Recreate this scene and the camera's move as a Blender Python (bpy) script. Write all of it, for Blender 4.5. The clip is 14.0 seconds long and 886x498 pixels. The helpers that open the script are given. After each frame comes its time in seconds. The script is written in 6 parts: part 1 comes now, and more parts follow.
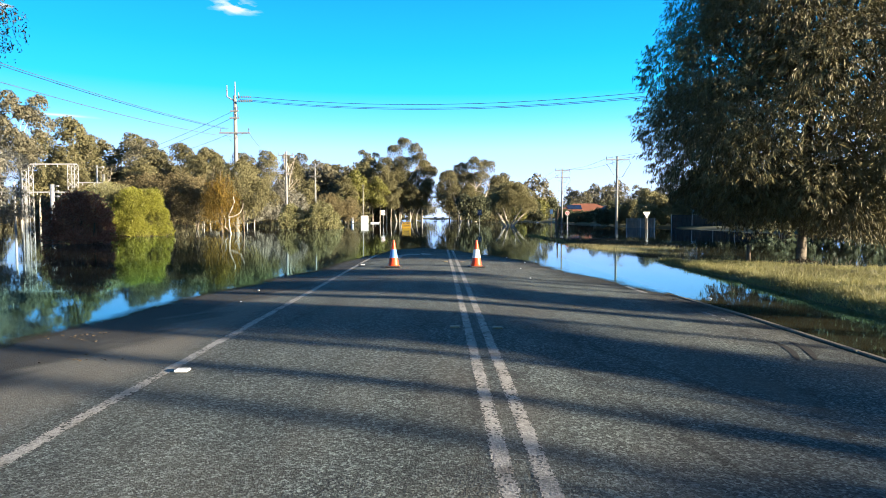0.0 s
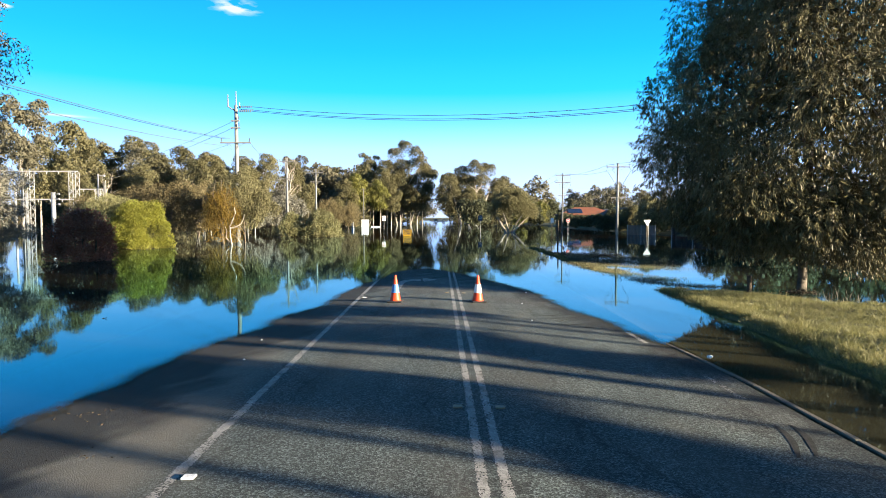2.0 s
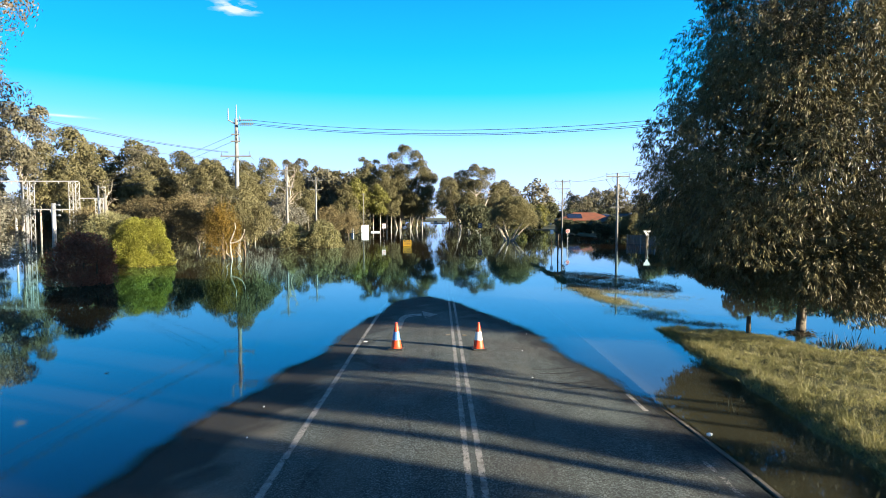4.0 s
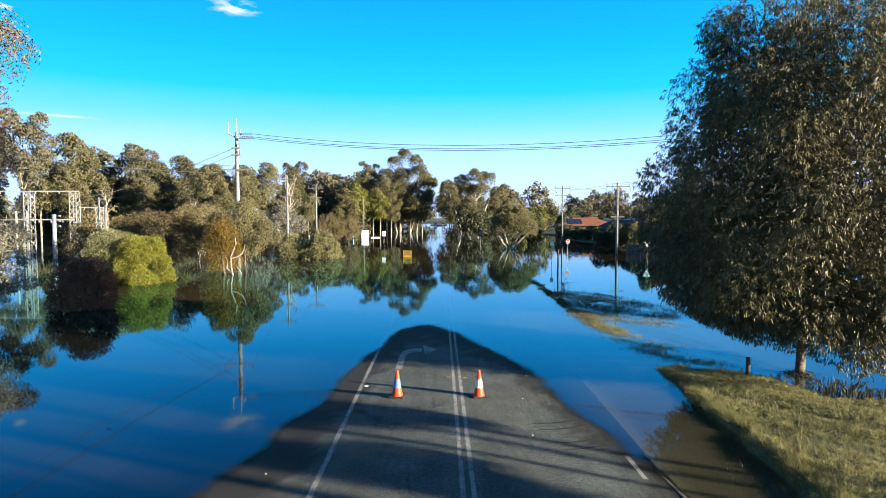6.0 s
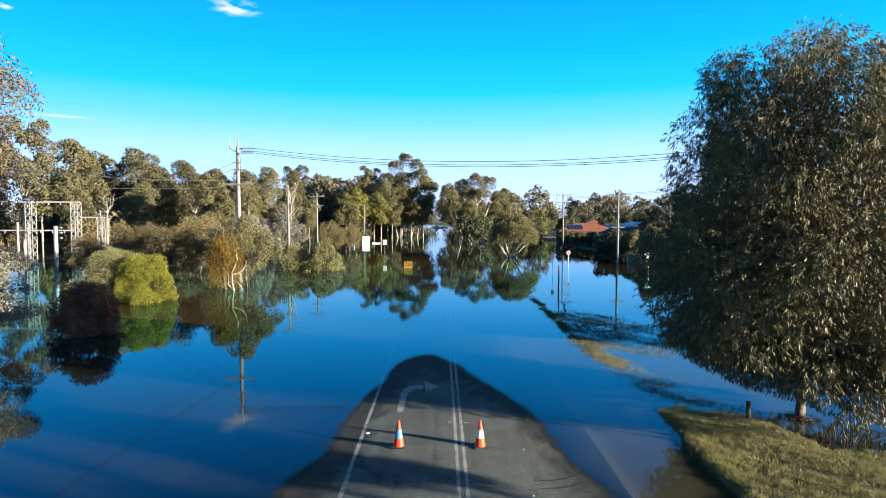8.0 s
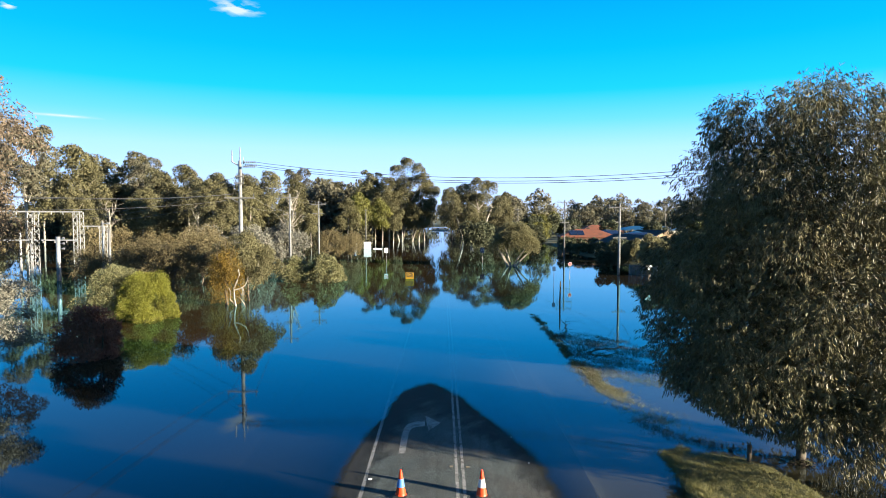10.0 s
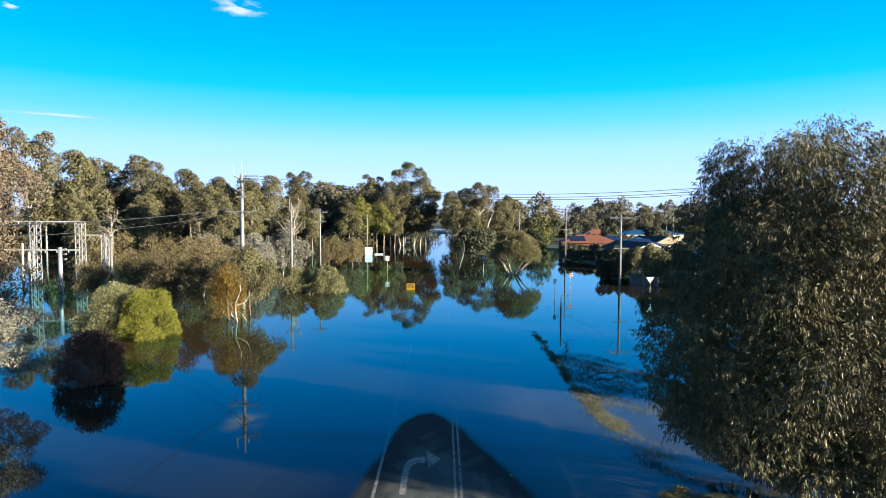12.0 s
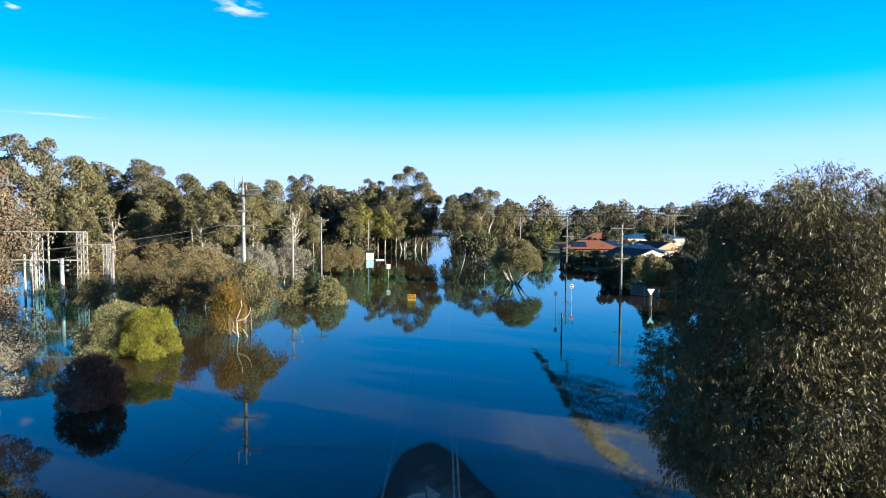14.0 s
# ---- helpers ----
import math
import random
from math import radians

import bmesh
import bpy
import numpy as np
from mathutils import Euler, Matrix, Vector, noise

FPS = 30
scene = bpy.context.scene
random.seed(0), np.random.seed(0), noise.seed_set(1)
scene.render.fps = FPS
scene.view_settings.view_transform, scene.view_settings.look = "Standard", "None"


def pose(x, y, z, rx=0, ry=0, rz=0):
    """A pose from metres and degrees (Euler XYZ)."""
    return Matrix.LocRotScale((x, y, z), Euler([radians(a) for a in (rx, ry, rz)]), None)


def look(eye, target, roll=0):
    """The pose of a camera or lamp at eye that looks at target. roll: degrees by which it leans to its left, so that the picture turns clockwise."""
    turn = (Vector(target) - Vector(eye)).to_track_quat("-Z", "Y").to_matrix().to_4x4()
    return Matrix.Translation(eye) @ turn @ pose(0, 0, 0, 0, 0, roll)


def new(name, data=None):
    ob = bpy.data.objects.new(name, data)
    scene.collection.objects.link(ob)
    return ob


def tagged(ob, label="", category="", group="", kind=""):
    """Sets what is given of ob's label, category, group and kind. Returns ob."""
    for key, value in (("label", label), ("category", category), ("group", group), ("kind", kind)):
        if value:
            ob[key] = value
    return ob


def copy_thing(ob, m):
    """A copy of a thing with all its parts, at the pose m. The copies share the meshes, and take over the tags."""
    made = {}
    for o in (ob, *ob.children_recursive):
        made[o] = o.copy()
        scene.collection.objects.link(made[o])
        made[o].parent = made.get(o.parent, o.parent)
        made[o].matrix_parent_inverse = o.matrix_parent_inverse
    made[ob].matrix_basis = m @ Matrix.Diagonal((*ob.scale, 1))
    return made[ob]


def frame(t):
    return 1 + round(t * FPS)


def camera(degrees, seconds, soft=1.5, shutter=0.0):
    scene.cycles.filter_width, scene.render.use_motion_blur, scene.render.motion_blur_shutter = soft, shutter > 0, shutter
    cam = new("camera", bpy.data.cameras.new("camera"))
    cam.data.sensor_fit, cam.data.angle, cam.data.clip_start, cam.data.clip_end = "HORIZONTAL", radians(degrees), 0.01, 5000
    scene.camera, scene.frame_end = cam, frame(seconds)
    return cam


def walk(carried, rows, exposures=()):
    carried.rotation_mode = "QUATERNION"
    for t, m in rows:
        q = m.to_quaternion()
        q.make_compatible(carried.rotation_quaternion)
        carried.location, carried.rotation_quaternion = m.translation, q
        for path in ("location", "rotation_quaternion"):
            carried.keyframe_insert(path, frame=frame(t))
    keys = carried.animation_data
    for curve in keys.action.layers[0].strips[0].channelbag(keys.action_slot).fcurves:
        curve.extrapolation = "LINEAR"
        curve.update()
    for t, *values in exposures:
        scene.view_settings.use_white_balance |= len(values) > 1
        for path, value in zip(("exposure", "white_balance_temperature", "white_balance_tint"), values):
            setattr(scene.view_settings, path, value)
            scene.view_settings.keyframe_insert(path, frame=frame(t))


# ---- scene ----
cam = camera(73.0, 14.0, soft=0.35)
RISE, EYE, TILT, TURN = 8.87, 1.37, -3.02, -0.27
# seconds, height as a share of RISE, yaw and roll in degrees
ROWS = [
    (0, 0, 0, 0),
    (0.5, 0.0108, 0.02, 0),
    (1, 0.0406, 0.03, -0.01),
    (1.5, 0.0719, 0.03, -0.02),
    (2, 0.104, 0.04, -0.01),
    (2.5, 0.1385, 0.03, -0.01),
    (3, 0.1744, 0.02, 0),
    (5.5, 0.3535, 0.01, 0),
    (6, 0.3902, 0.01, 0),
    (6.5, 0.428, 0.02, 0),
    (7, 0.4665, 0.02, 0),
    (7.5, 0.5049, 0.05, 0),
    (8, 0.5439, 0.07, 0),
    (10.5, 0.7331, 0.24, -0.16),
    (11, 0.7709, 0.27, -0.19),
    (11.5, 0.8088, 0.3, -0.21),
    (12, 0.8467, 0.33, -0.23),
    (12.5, 0.8847, 0.37, -0.25),
    (13, 0.9228, 0.39, -0.27),
    (13.5, 0.9614, 0.43, -0.27),
    (14, 0.9986, 0.45, -0.27),
]
SIDE = lambda t: float(np.interp(t, [0, 3, 8, 10.5, 14], [0.045, 0.0, -0.05, -0.08, -0.03]))
walk(cam, [(t, pose(SIDE(t), 0, EYE + RISE * z, 90 + TILT, roll, TURN + yaw)) for t, z, yaw, roll in ROWS],
     exposures=[(0.0, 2.84, 6900, 12), (3.0, 2.75, 6800, 11), (8.0, 2.65, 6600, 10), (11.0, 2.58, 6400, 10), (14.0, 2.52, 6250, 10)])

# ---------------------------------------------------------------- light
SUN_AZ, SUN_EL = math.atan2(0.916, -0.401), radians(10.5)
world = bpy.data.worlds.new("sky")
scene.world = world
world.use_nodes = True
wn, wl = world.node_tree.nodes, world.node_tree.links
wn.clear()
w_out = wn.new("ShaderNodeOutputWorld")
w_bg = wn.new("ShaderNodeBackground")
w_sky = wn.new("ShaderNodeTexSky")
w_sky.sky_type, w_sky.sun_disc = "NISHITA", False
w_sky.sun_elevation, w_sky.sun_rotation = SUN_EL, SUN_AZ
w_scale = wn.new("ShaderNodeVectorMath")
w_scale.operation = "SCALE"
w_scale.inputs["Scale"].default_value = 0.06
w_co = wn.new("ShaderNodeTexCoord")
w_sep = wn.new("ShaderNodeSeparateXYZ")
w_ramp = wn.new("ShaderNodeValToRGB")
w_mix = wn.new("ShaderNodeMixRGB")
w_mix.inputs["Fac"].default_value = 0.985
stops = [(0.0, (0.375, 0.490, 0.720)), (0.06, (0.330, 0.485, 0.785)), (0.11, (0.245, 0.463, 0.820)), (0.155, (0.090, 0.408, 0.820)),
         (0.2, (0.006, 0.350, 0.788)), (0.26, (0.000, 0.285, 0.710)), (0.34, (0.000, 0.210, 0.590)), (0.46, (0.000, 0.120, 0.350)), (0.7, (0.045, 0.105, 0.230)), (1.0, (0.050, 0.095, 0.190))]
el = w_ramp.color_ramp.elements
while len(el) < len(stops):
    el.new(0.5)
for e, (p, c) in zip(el, stops):
    e.position, e.color = p, (*c, 1)
wl.new(w_co.outputs["Generated"], w_sep.inputs[0])
wl.new(w_sep.outputs["Z"], w_ramp.inputs["Fac"])
wl.new(w_sky.outputs["Color"], w_scale.inputs[0])
wl.new(w_scale.outputs[0], w_mix.inputs["Color1"])
wl.new(w_ramp.outputs["Color"], w_mix.inputs["Color2"])
wl.new(w_mix.outputs["Color"], w_bg.inputs["Color"])
w_bg.inputs["Strength"].default_value = 0.343
wl.new(w_bg.outputs[0], w_out.inputs[0])

sun_data = bpy.data.lights.new("sun", "SUN")
sun_data.energy, sun_data.angle, sun_data.color = 5.0, radians(0.53), (1.0, 0.88, 0.68)
sun = new("sun", sun_data)
sun_dir = Vector((math.sin(SUN_AZ) * math.cos(SUN_EL), math.cos(SUN_AZ) * math.cos(SUN_EL), math.sin(SUN_EL)))
sun.matrix_world = look(sun_dir * 200, (0, 0, 0))

# ---------------------------------------------------------------- materials
def surface(name, a, b, scale=4.0, rough=0.8, metal=0.0, bump=0.3, fine=60.0, stain=None, stain_scale=0.6, island=0.0, each=0.0, spec=0.3, grain=0.28, deep=0.01):
    """Two colours mixed by noise, finer grain over it, wide stains, and relief."""
    m = bpy.data.materials.new(name)
    m.use_nodes = True
    n, l = m.node_tree.nodes, m.node_tree.links
    p = n["Principled BSDF"]
    p.inputs["Roughness"].default_value, p.inputs["Metallic"].default_value = rough, metal
    p.inputs["Specular IOR Level"].default_value = spec
    co = n.new("ShaderNodeTexCoord")
    big, small = n.new("ShaderNodeTexNoise"), n.new("ShaderNodeTexNoise")
    big.inputs["Scale"].default_value, big.inputs["Detail"].default_value = scale, 6
    small.inputs["Scale"].default_value, small.inputs["Detail"].default_value = fine, 3
    for t in (big, small):
        l.new(co.outputs["Object"], t.inputs["Vector"])
    mix = n.new("ShaderNodeMixRGB")
    mix.inputs["Color1"].default_value, mix.inputs["Color2"].default_value = (*a, 1), (*b, 1)
    mr = n.new("ShaderNodeMapRange")
    mr.inputs["From Min"].default_value, mr.inputs["From Max"].default_value = 0.32, 0.68
    l.new(big.outputs["Fac"], mr.inputs["Value"])
    l.new(mr.outputs[0], mix.inputs["Fac"])
    col = mix.outputs["Color"]
    gr = n.new("ShaderNodeMapRange")
    gr.inputs["From Min"].default_value, gr.inputs["From Max"].default_value = 0.3, 0.7
    gr.inputs["To Min"].default_value, gr.inputs["To Max"].default_value = 1 - grain, 1 + grain
    l.new(small.outputs["Fac"], gr.inputs["Value"])
    mul = n.new("ShaderNodeVectorMath")
    mul.operation = "SCALE"
    l.new(col, mul.inputs[0])
    l.new(gr.outputs[0], mul.inputs["Scale"])
    col = mul.outputs[0]
    if stain:
        st = n.new("ShaderNodeTexNoise")
        st.inputs["Scale"].default_value, st.inputs["Detail"].default_value = stain_scale, 5
        l.new(co.outputs["Object"], st.inputs["Vector"])
        sr = n.new("ShaderNodeMapRange")
        sr.inputs["From Min"].default_value, sr.inputs["From Max"].default_value = 0.52, 0.72
        l.new(st.outputs["Fac"], sr.inputs["Value"])
        sm = n.new("ShaderNodeMixRGB")
        sm.inputs["Color2"].default_value = (*stain, 1)
        l.new(sr.outputs[0], sm.inputs["Fac"])
        l.new(col, sm.inputs["Color1"])
        col = sm.outputs["Color"]
    if island or each:
        src = n.new("ShaderNodeNewGeometry").outputs["Random Per Island"] if island else n.new("ShaderNodeObjectInfo").outputs["Random"]
        k = island or each
        ir = n.new("ShaderNodeMapRange")
        ir.inputs["To Min"].default_value, ir.inputs["To Max"].default_value = 1 - k, 1 + k
        l.new(src, ir.inputs["Value"])
        im = n.new("ShaderNodeVectorMath")
        im.operation = "SCALE"
        l.new(col, im.inputs[0])
        l.new(ir.outputs[0], im.inputs["Scale"])
        col = im.outputs[0]
    l.new(col, p.inputs["Base Color"])
    if bump:
        bp = n.new("ShaderNodeBump")
        bp.inputs["Strength"].default_value, bp.inputs["Distance"].default_value = bump, deep
        l.new(small.outputs["Fac"], bp.inputs["Height"])
        l.new(bp.outputs[0], p.inputs["Normal"])
    return m


def leaf_mat(name, a, b, rough=0.5, through_light=0.25, spec=0.35, vary=0.55):
    """Leaves: colour differs leaf by leaf and in wide patches; some light passes through."""
    m = bpy.data.materials.new(name)
    m.use_nodes = True
    n, l = m.node_tree.nodes, m.node_tree.links
    p, out = n["Principled BSDF"], n["Material Output"]
    p.inputs["Roughness"].default_value, p.inputs["Specular IOR Level"].default_value = rough, spec
    geo, co, nz = n.new("ShaderNodeNewGeometry"), n.new("ShaderNodeTexCoord"), n.new("ShaderNodeTexNoise")
    nz.inputs["Scale"].default_value = 0.5
    l.new(co.outputs["Object"], nz.inputs["Vector"])
    add = n.new("ShaderNodeMath")
    add.operation = "MULTIPLY_ADD"
    add.inputs[1].default_value = vary
    l.new(geo.outputs["Random Per Island"], add.inputs[0])
    nr = n.new("ShaderNodeMapRange")
    nr.inputs["From Min"].default_value, nr.inputs["From Max"].default_value = 0.3, 0.7
    nr.inputs["To Max"].default_value = 0.45
    l.new(nz.outputs["Fac"], nr.inputs["Value"])
    l.new(nr.outputs[0], add.inputs[2])
    mix = n.new("ShaderNodeMixRGB")
    mix.inputs["Color1"].default_value, mix.inputs["Color2"].default_value = tuple(0.78 * v for v in a) + (1,), tuple(1.2 * v for v in b) + (1,)
    l.new(add.outputs[0], mix.inputs["Fac"])
    tone = n.new("ShaderNodeObjectInfo")
    tr = n.new("ShaderNodeMapRange")
    tr.inputs["To Min"].default_value, tr.inputs["To Max"].default_value = 0.8, 1.25
    l.new(tone.outputs["Random"], tr.inputs["Value"])
    sc = n.new("ShaderNodeVectorMath")
    sc.operation = "SCALE"
    l.new(mix.outputs[0], sc.inputs[0])
    l.new(tr.outputs[0], sc.inputs["Scale"])
    l.new(sc.outputs[0], p.inputs["Base Color"])
    tl = n.new("ShaderNodeBsdfTranslucent")
    l.new(sc.outputs[0], tl.inputs["Color"])
    ms = n.new("ShaderNodeMixShader")
    ms.inputs["Fac"].default_value = through_light
    l.new(p.outputs[0], ms.inputs[1])
    l.new(tl.outputs[0], ms.inputs[2])
    l.new(ms.outputs[0], out.inputs["Surface"])
    return m


def water_mat():
    """Flood water: mirror-like skin over silty water, whose silt hides the bed where it is deep."""
    m = bpy.data.materials.new("flood_water")
    m.use_nodes = True
    n, l = m.node_tree.nodes, m.node_tree.links
    n.remove(n["Principled BSDF"])
    out = n["Material Output"]
    co, nz, nz2 = n.new("ShaderNodeTexCoord"), n.new("ShaderNodeTexNoise"), n.new("ShaderNodeTexNoise")
    mp = n.new("ShaderNodeMapping")
    mp.inputs["Scale"].default_value = (1.0, 0.6, 1.0)
    l.new(co.outputs["Object"], mp.inputs["Vector"])
    nz.inputs["Scale"].default_value, nz.inputs["Detail"].default_value = 1.3, 2
    nz2.inputs["Scale"].default_value, nz2.inputs["Detail"].default_value = 0.05, 3
    l.new(mp.outputs[0], nz.inputs["Vector"])
    l.new(co.outputs["Object"], nz2.inputs["Vector"])
    bp = n.new("ShaderNodeBump")
    bp.inputs["Strength"].default_value, bp.inputs["Distance"].default_value = WAVE, 0.02
    l.new(nz.outputs["Fac"], bp.inputs["Height"])
    gl = n.new("ShaderNodeBsdfGlossy")
    gl.inputs["Roughness"].default_value = 0.035
    # how much of the red the skin returns differs with the angle
    lw, red, tint = n.new("ShaderNodeLayerWeight"), n.new("ShaderNodeFloatCurve"), n.new("ShaderNodeCombineColor")
    lw.inputs["Blend"].default_value = 0.5
    points = red.mapping.curves[0].points
    while len(points) < 6:
        points.new(0.5, 0.5)
    for pt, (a, b) in zip(points, ((0.0, 0.75), (0.77, 0.68), (0.82, 0.42), (0.90, 0.40), (0.94, 0.66), (1.0, 0.78))):
        pt.location, pt.handle_type = (a, b), "VECTOR"
    red.mapping.update()
    l.new(lw.outputs["Facing"], red.inputs["Value"])
    l.new(red.outputs[0], tint.inputs[0])
    tint.inputs[1].default_value, tint.inputs[2].default_value = 0.87, 1.0
    l.new(tint.outputs[0], gl.inputs["Color"])
    l.new(bp.outputs[0], gl.inputs["Normal"])
    mud = n.new("ShaderNodeMixRGB")
    mud.inputs["Color1"].default_value, mud.inputs["Color2"].default_value = (0.0065, 0.0065, 0.004, 1), (0.009, 0.0085, 0.0052, 1)
    l.new(nz2.outputs["Fac"], mud.inputs["Fac"])
    df = n.new("ShaderNodeBsdfDiffuse")
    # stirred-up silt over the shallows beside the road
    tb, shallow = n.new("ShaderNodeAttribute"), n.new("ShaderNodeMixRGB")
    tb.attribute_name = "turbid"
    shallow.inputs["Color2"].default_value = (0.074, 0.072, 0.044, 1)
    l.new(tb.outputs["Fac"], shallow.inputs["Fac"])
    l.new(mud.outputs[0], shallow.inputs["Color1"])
    # red-brown put into the water as the colour of mirrored trees
    bk, mirrored_red = n.new("ShaderNodeAttribute"), n.new("ShaderNodeMixRGB")
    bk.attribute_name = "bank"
    mirrored_red.inputs["Color2"].default_value = (0.040, 0.024, 0.010, 1)
    l.new(bk.outputs["Fac"], mirrored_red.inputs["Fac"])
    l.new(shallow.outputs[0], mirrored_red.inputs["Color1"])
    l.new(mirrored_red.outputs[0], df.inputs["Color"])
    tp = n.new("ShaderNodeBsdfTransparent")
    tp.inputs["Color"].default_value = (0.88, 0.86, 0.80, 1)
    at = n.new("ShaderNodeAttribute")
    at.attribute_name = "silt"
    body = n.new("ShaderNodeMixShader")
    l.new(at.outputs["Fac"], body.inputs["Fac"])
    l.new(tp.outputs[0], body.inputs[1])
    l.new(df.outputs[0], body.inputs[2])
    fr = n.new("ShaderNodeFresnel")
    fr.inputs["IOR"].default_value = 1.36
    top = n.new("ShaderNodeMixShader")
    # where the film is thinner than the chips, they stand out of it and break the mirror
    fa, fn, fl, fm = n.new("ShaderNodeAttribute"), n.new("ShaderNodeTexNoise"), n.new("ShaderNodeMapRange"), n.new("ShaderNodeMath")
    fa.attribute_name = "depth"
    fn.inputs["Scale"].default_value, fn.inputs["Detail"].default_value = 26.0, 4
    l.new(co.outputs["Object"], fn.inputs["Vector"])
    gap = n.new("ShaderNodeMath")
    gap.operation = "SUBTRACT"
    l.new(fa.outputs["Fac"], gap.inputs[0])
    l.new(fn.outputs["Fac"], gap.inputs[1])
    fl.inputs["From Min"].default_value, fl.inputs["From Max"].default_value = -0.35, 0.25
    l.new(gap.outputs[0], fl.inputs["Value"])
    fm.operation = "MULTIPLY"
    l.new(fr.outputs[0], fm.inputs[0])
    l.new(fl.outputs[0], fm.inputs[1])
    l.new(fm.outputs[0], top.inputs["Fac"])
    l.new(body.outputs[0], top.inputs[1])
    l.new(gl.outputs[0], top.inputs[2])
    l.new(top.outputs[0], out.inputs["Surface"])
    return m


WAVE = 0.07
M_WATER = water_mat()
def asphalt_mat():
    """Worn chip-seal: pale and dark stone chips, wheel tracks, hairline cracks, silt film, damp edge."""
    m = surface("asphalt", (0.041, 0.050, 0.048), (0.056, 0.067, 0.063), 1.2, 0.85, bump=1.0, fine=85, stain=(0.042, 0.039, 0.034), stain_scale=0.35, grain=0.55, deep=0.012, spec=0.25)
    n, l = m.node_tree.nodes, m.node_tree.links
    p = n["Principled BSDF"]
    src = p.inputs["Base Color"].links[0].from_socket
    co = n.new("ShaderNodeTexCoord")

    def mapped(sx, sy):
        mp = n.new("ShaderNodeMapping")
        mp.inputs["Scale"].default_value = (sx, sy, 1.0)
        l.new(co.outputs["Object"], mp.inputs["Vector"])
        return mp.outputs[0]

    def ranged(value, a, b, lo, hi):
        r = n.new("ShaderNodeMapRange")
        for k, v in (("From Min", a), ("From Max", b), ("To Min", lo), ("To Max", hi)):
            r.inputs[k].default_value = v
        l.new(value, r.inputs["Value"])
        return r.outputs[0]

    def times(colour, factor):
        s = n.new("ShaderNodeVectorMath")
        s.operation = "SCALE"
        l.new(colour, s.inputs[0])
        l.new(factor, s.inputs["Scale"])
        return s.outputs[0]

    chips = n.new("ShaderNodeTexVoronoi")
    chips.inputs["Scale"].default_value, chips.inputs["Randomness"].default_value = 62.0, 1.0
    l.new(co.outputs["Object"], chips.inputs["Vector"])
    sep = n.new("ShaderNodeSeparateColor")
    l.new(chips.outputs["Color"], sep.inputs[0])
    power = n.new("ShaderNodeMath")
    power.operation = "POWER"
    power.inputs[1].default_value = 2.2
    l.new(sep.outputs[0], power.inputs[0])
    col = times(src, ranged(power.outputs[0], 0.0, 1.0, 0.42, 2.35))
    # long pale and dark wheel tracks
    tr = n.new("ShaderNodeTexNoise")
    tr.inputs["Scale"].default_value, tr.inputs["Detail"].default_value = 1.0, 4
    l.new(mapped(1.7, 0.07), tr.inputs["Vector"])
    col = times(col, ranged(tr.outputs["Fac"], 0.35, 0.65, 0.78, 1.18))
    # hairline cracks running along the lane
    warp = n.new("ShaderNodeTexNoise")
    warp.inputs["Scale"].default_value, warp.inputs["Detail"].default_value = 2.5, 4
    l.new(co.outputs["Object"], warp.inputs["Vector"])
    add = n.new("ShaderNodeVectorMath")
    add.operation = "MULTIPLY_ADD"
    add.inputs[1].default_value = (0.22, 0.22, 0.0)
    l.new(warp.outputs["Color"], add.inputs[0])
    l.new(mapped(0.62, 0.11), add.inputs[2])
    cr = n.new("ShaderNodeTexVoronoi")
    cr.feature = "DISTANCE_TO_EDGE"
    cr.inputs["Scale"].default_value = 1.0
    l.new(add.outputs[0], cr.inputs["Vector"])
    gaps = n.new("ShaderNodeTexNoise")
    gaps.inputs["Scale"].default_value = 0.7
    l.new(co.outputs["Object"], gaps.inputs["Vector"])
    wide = ranged(gaps.outputs["Fac"], 0.45, 0.7, 0.002, 0.03)
    ratio = n.new("ShaderNodeMath")
    ratio.operation = "DIVIDE"
    l.new(cr.outputs["Distance"], ratio.inputs[0])
    l.new(wide, ratio.inputs[1])
    col = times(col, ranged(ratio.outputs[0], 0.3, 1.0, 0.55, 1.0))
    # dried silt film near the edges
    film = n.new("ShaderNodeTexNoise")
    film.inputs["Scale"].default_value, film.inputs["Detail"].default_value = 1.0, 6
    l.new(mapped(0.9, 0.3), film.inputs["Vector"])
    silt_mix = n.new("ShaderNodeMixRGB")
    silt_mix.inputs["Color2"].default_value = (0.082, 0.078, 0.064, 1)
    l.new(ranged(film.outputs["Fac"], 0.5, 0.72, 0.0, 0.55), silt_mix.inputs["Fac"])
    l.new(col, silt_mix.inputs["Color1"])
    col = silt_mix.outputs["Color"]
    # beyond the edge line the chips lie buried in dried silt
    sh, buried, cover = n.new("ShaderNodeAttribute"), n.new("ShaderNodeMixRGB"), n.new("ShaderNodeMath")
    sh.attribute_name = "shoulder"
    cover.operation = "MULTIPLY"
    l.new(sh.outputs["Fac"], cover.inputs[0])
    l.new(ranged(film.outputs["Fac"], 0.3, 0.7, 0.5, 0.85), cover.inputs[1])
    l.new(cover.outputs[0], buried.inputs["Fac"])
    l.new(col, buried.inputs["Color1"])
    buried.inputs["Color2"].default_value = (0.094, 0.086, 0.070, 1)
    col = buried.outputs["Color"]
    # damp asphalt beside the waterline is darker
    at, mix = n.new("ShaderNodeAttribute"), n.new("ShaderNodeMixRGB")
    at.attribute_name = "damp"
    dark = n.new("ShaderNodeVectorMath")
    dark.operation = "SCALE"
    dark.inputs["Scale"].default_value = 0.22
    l.new(col, dark.inputs[0])
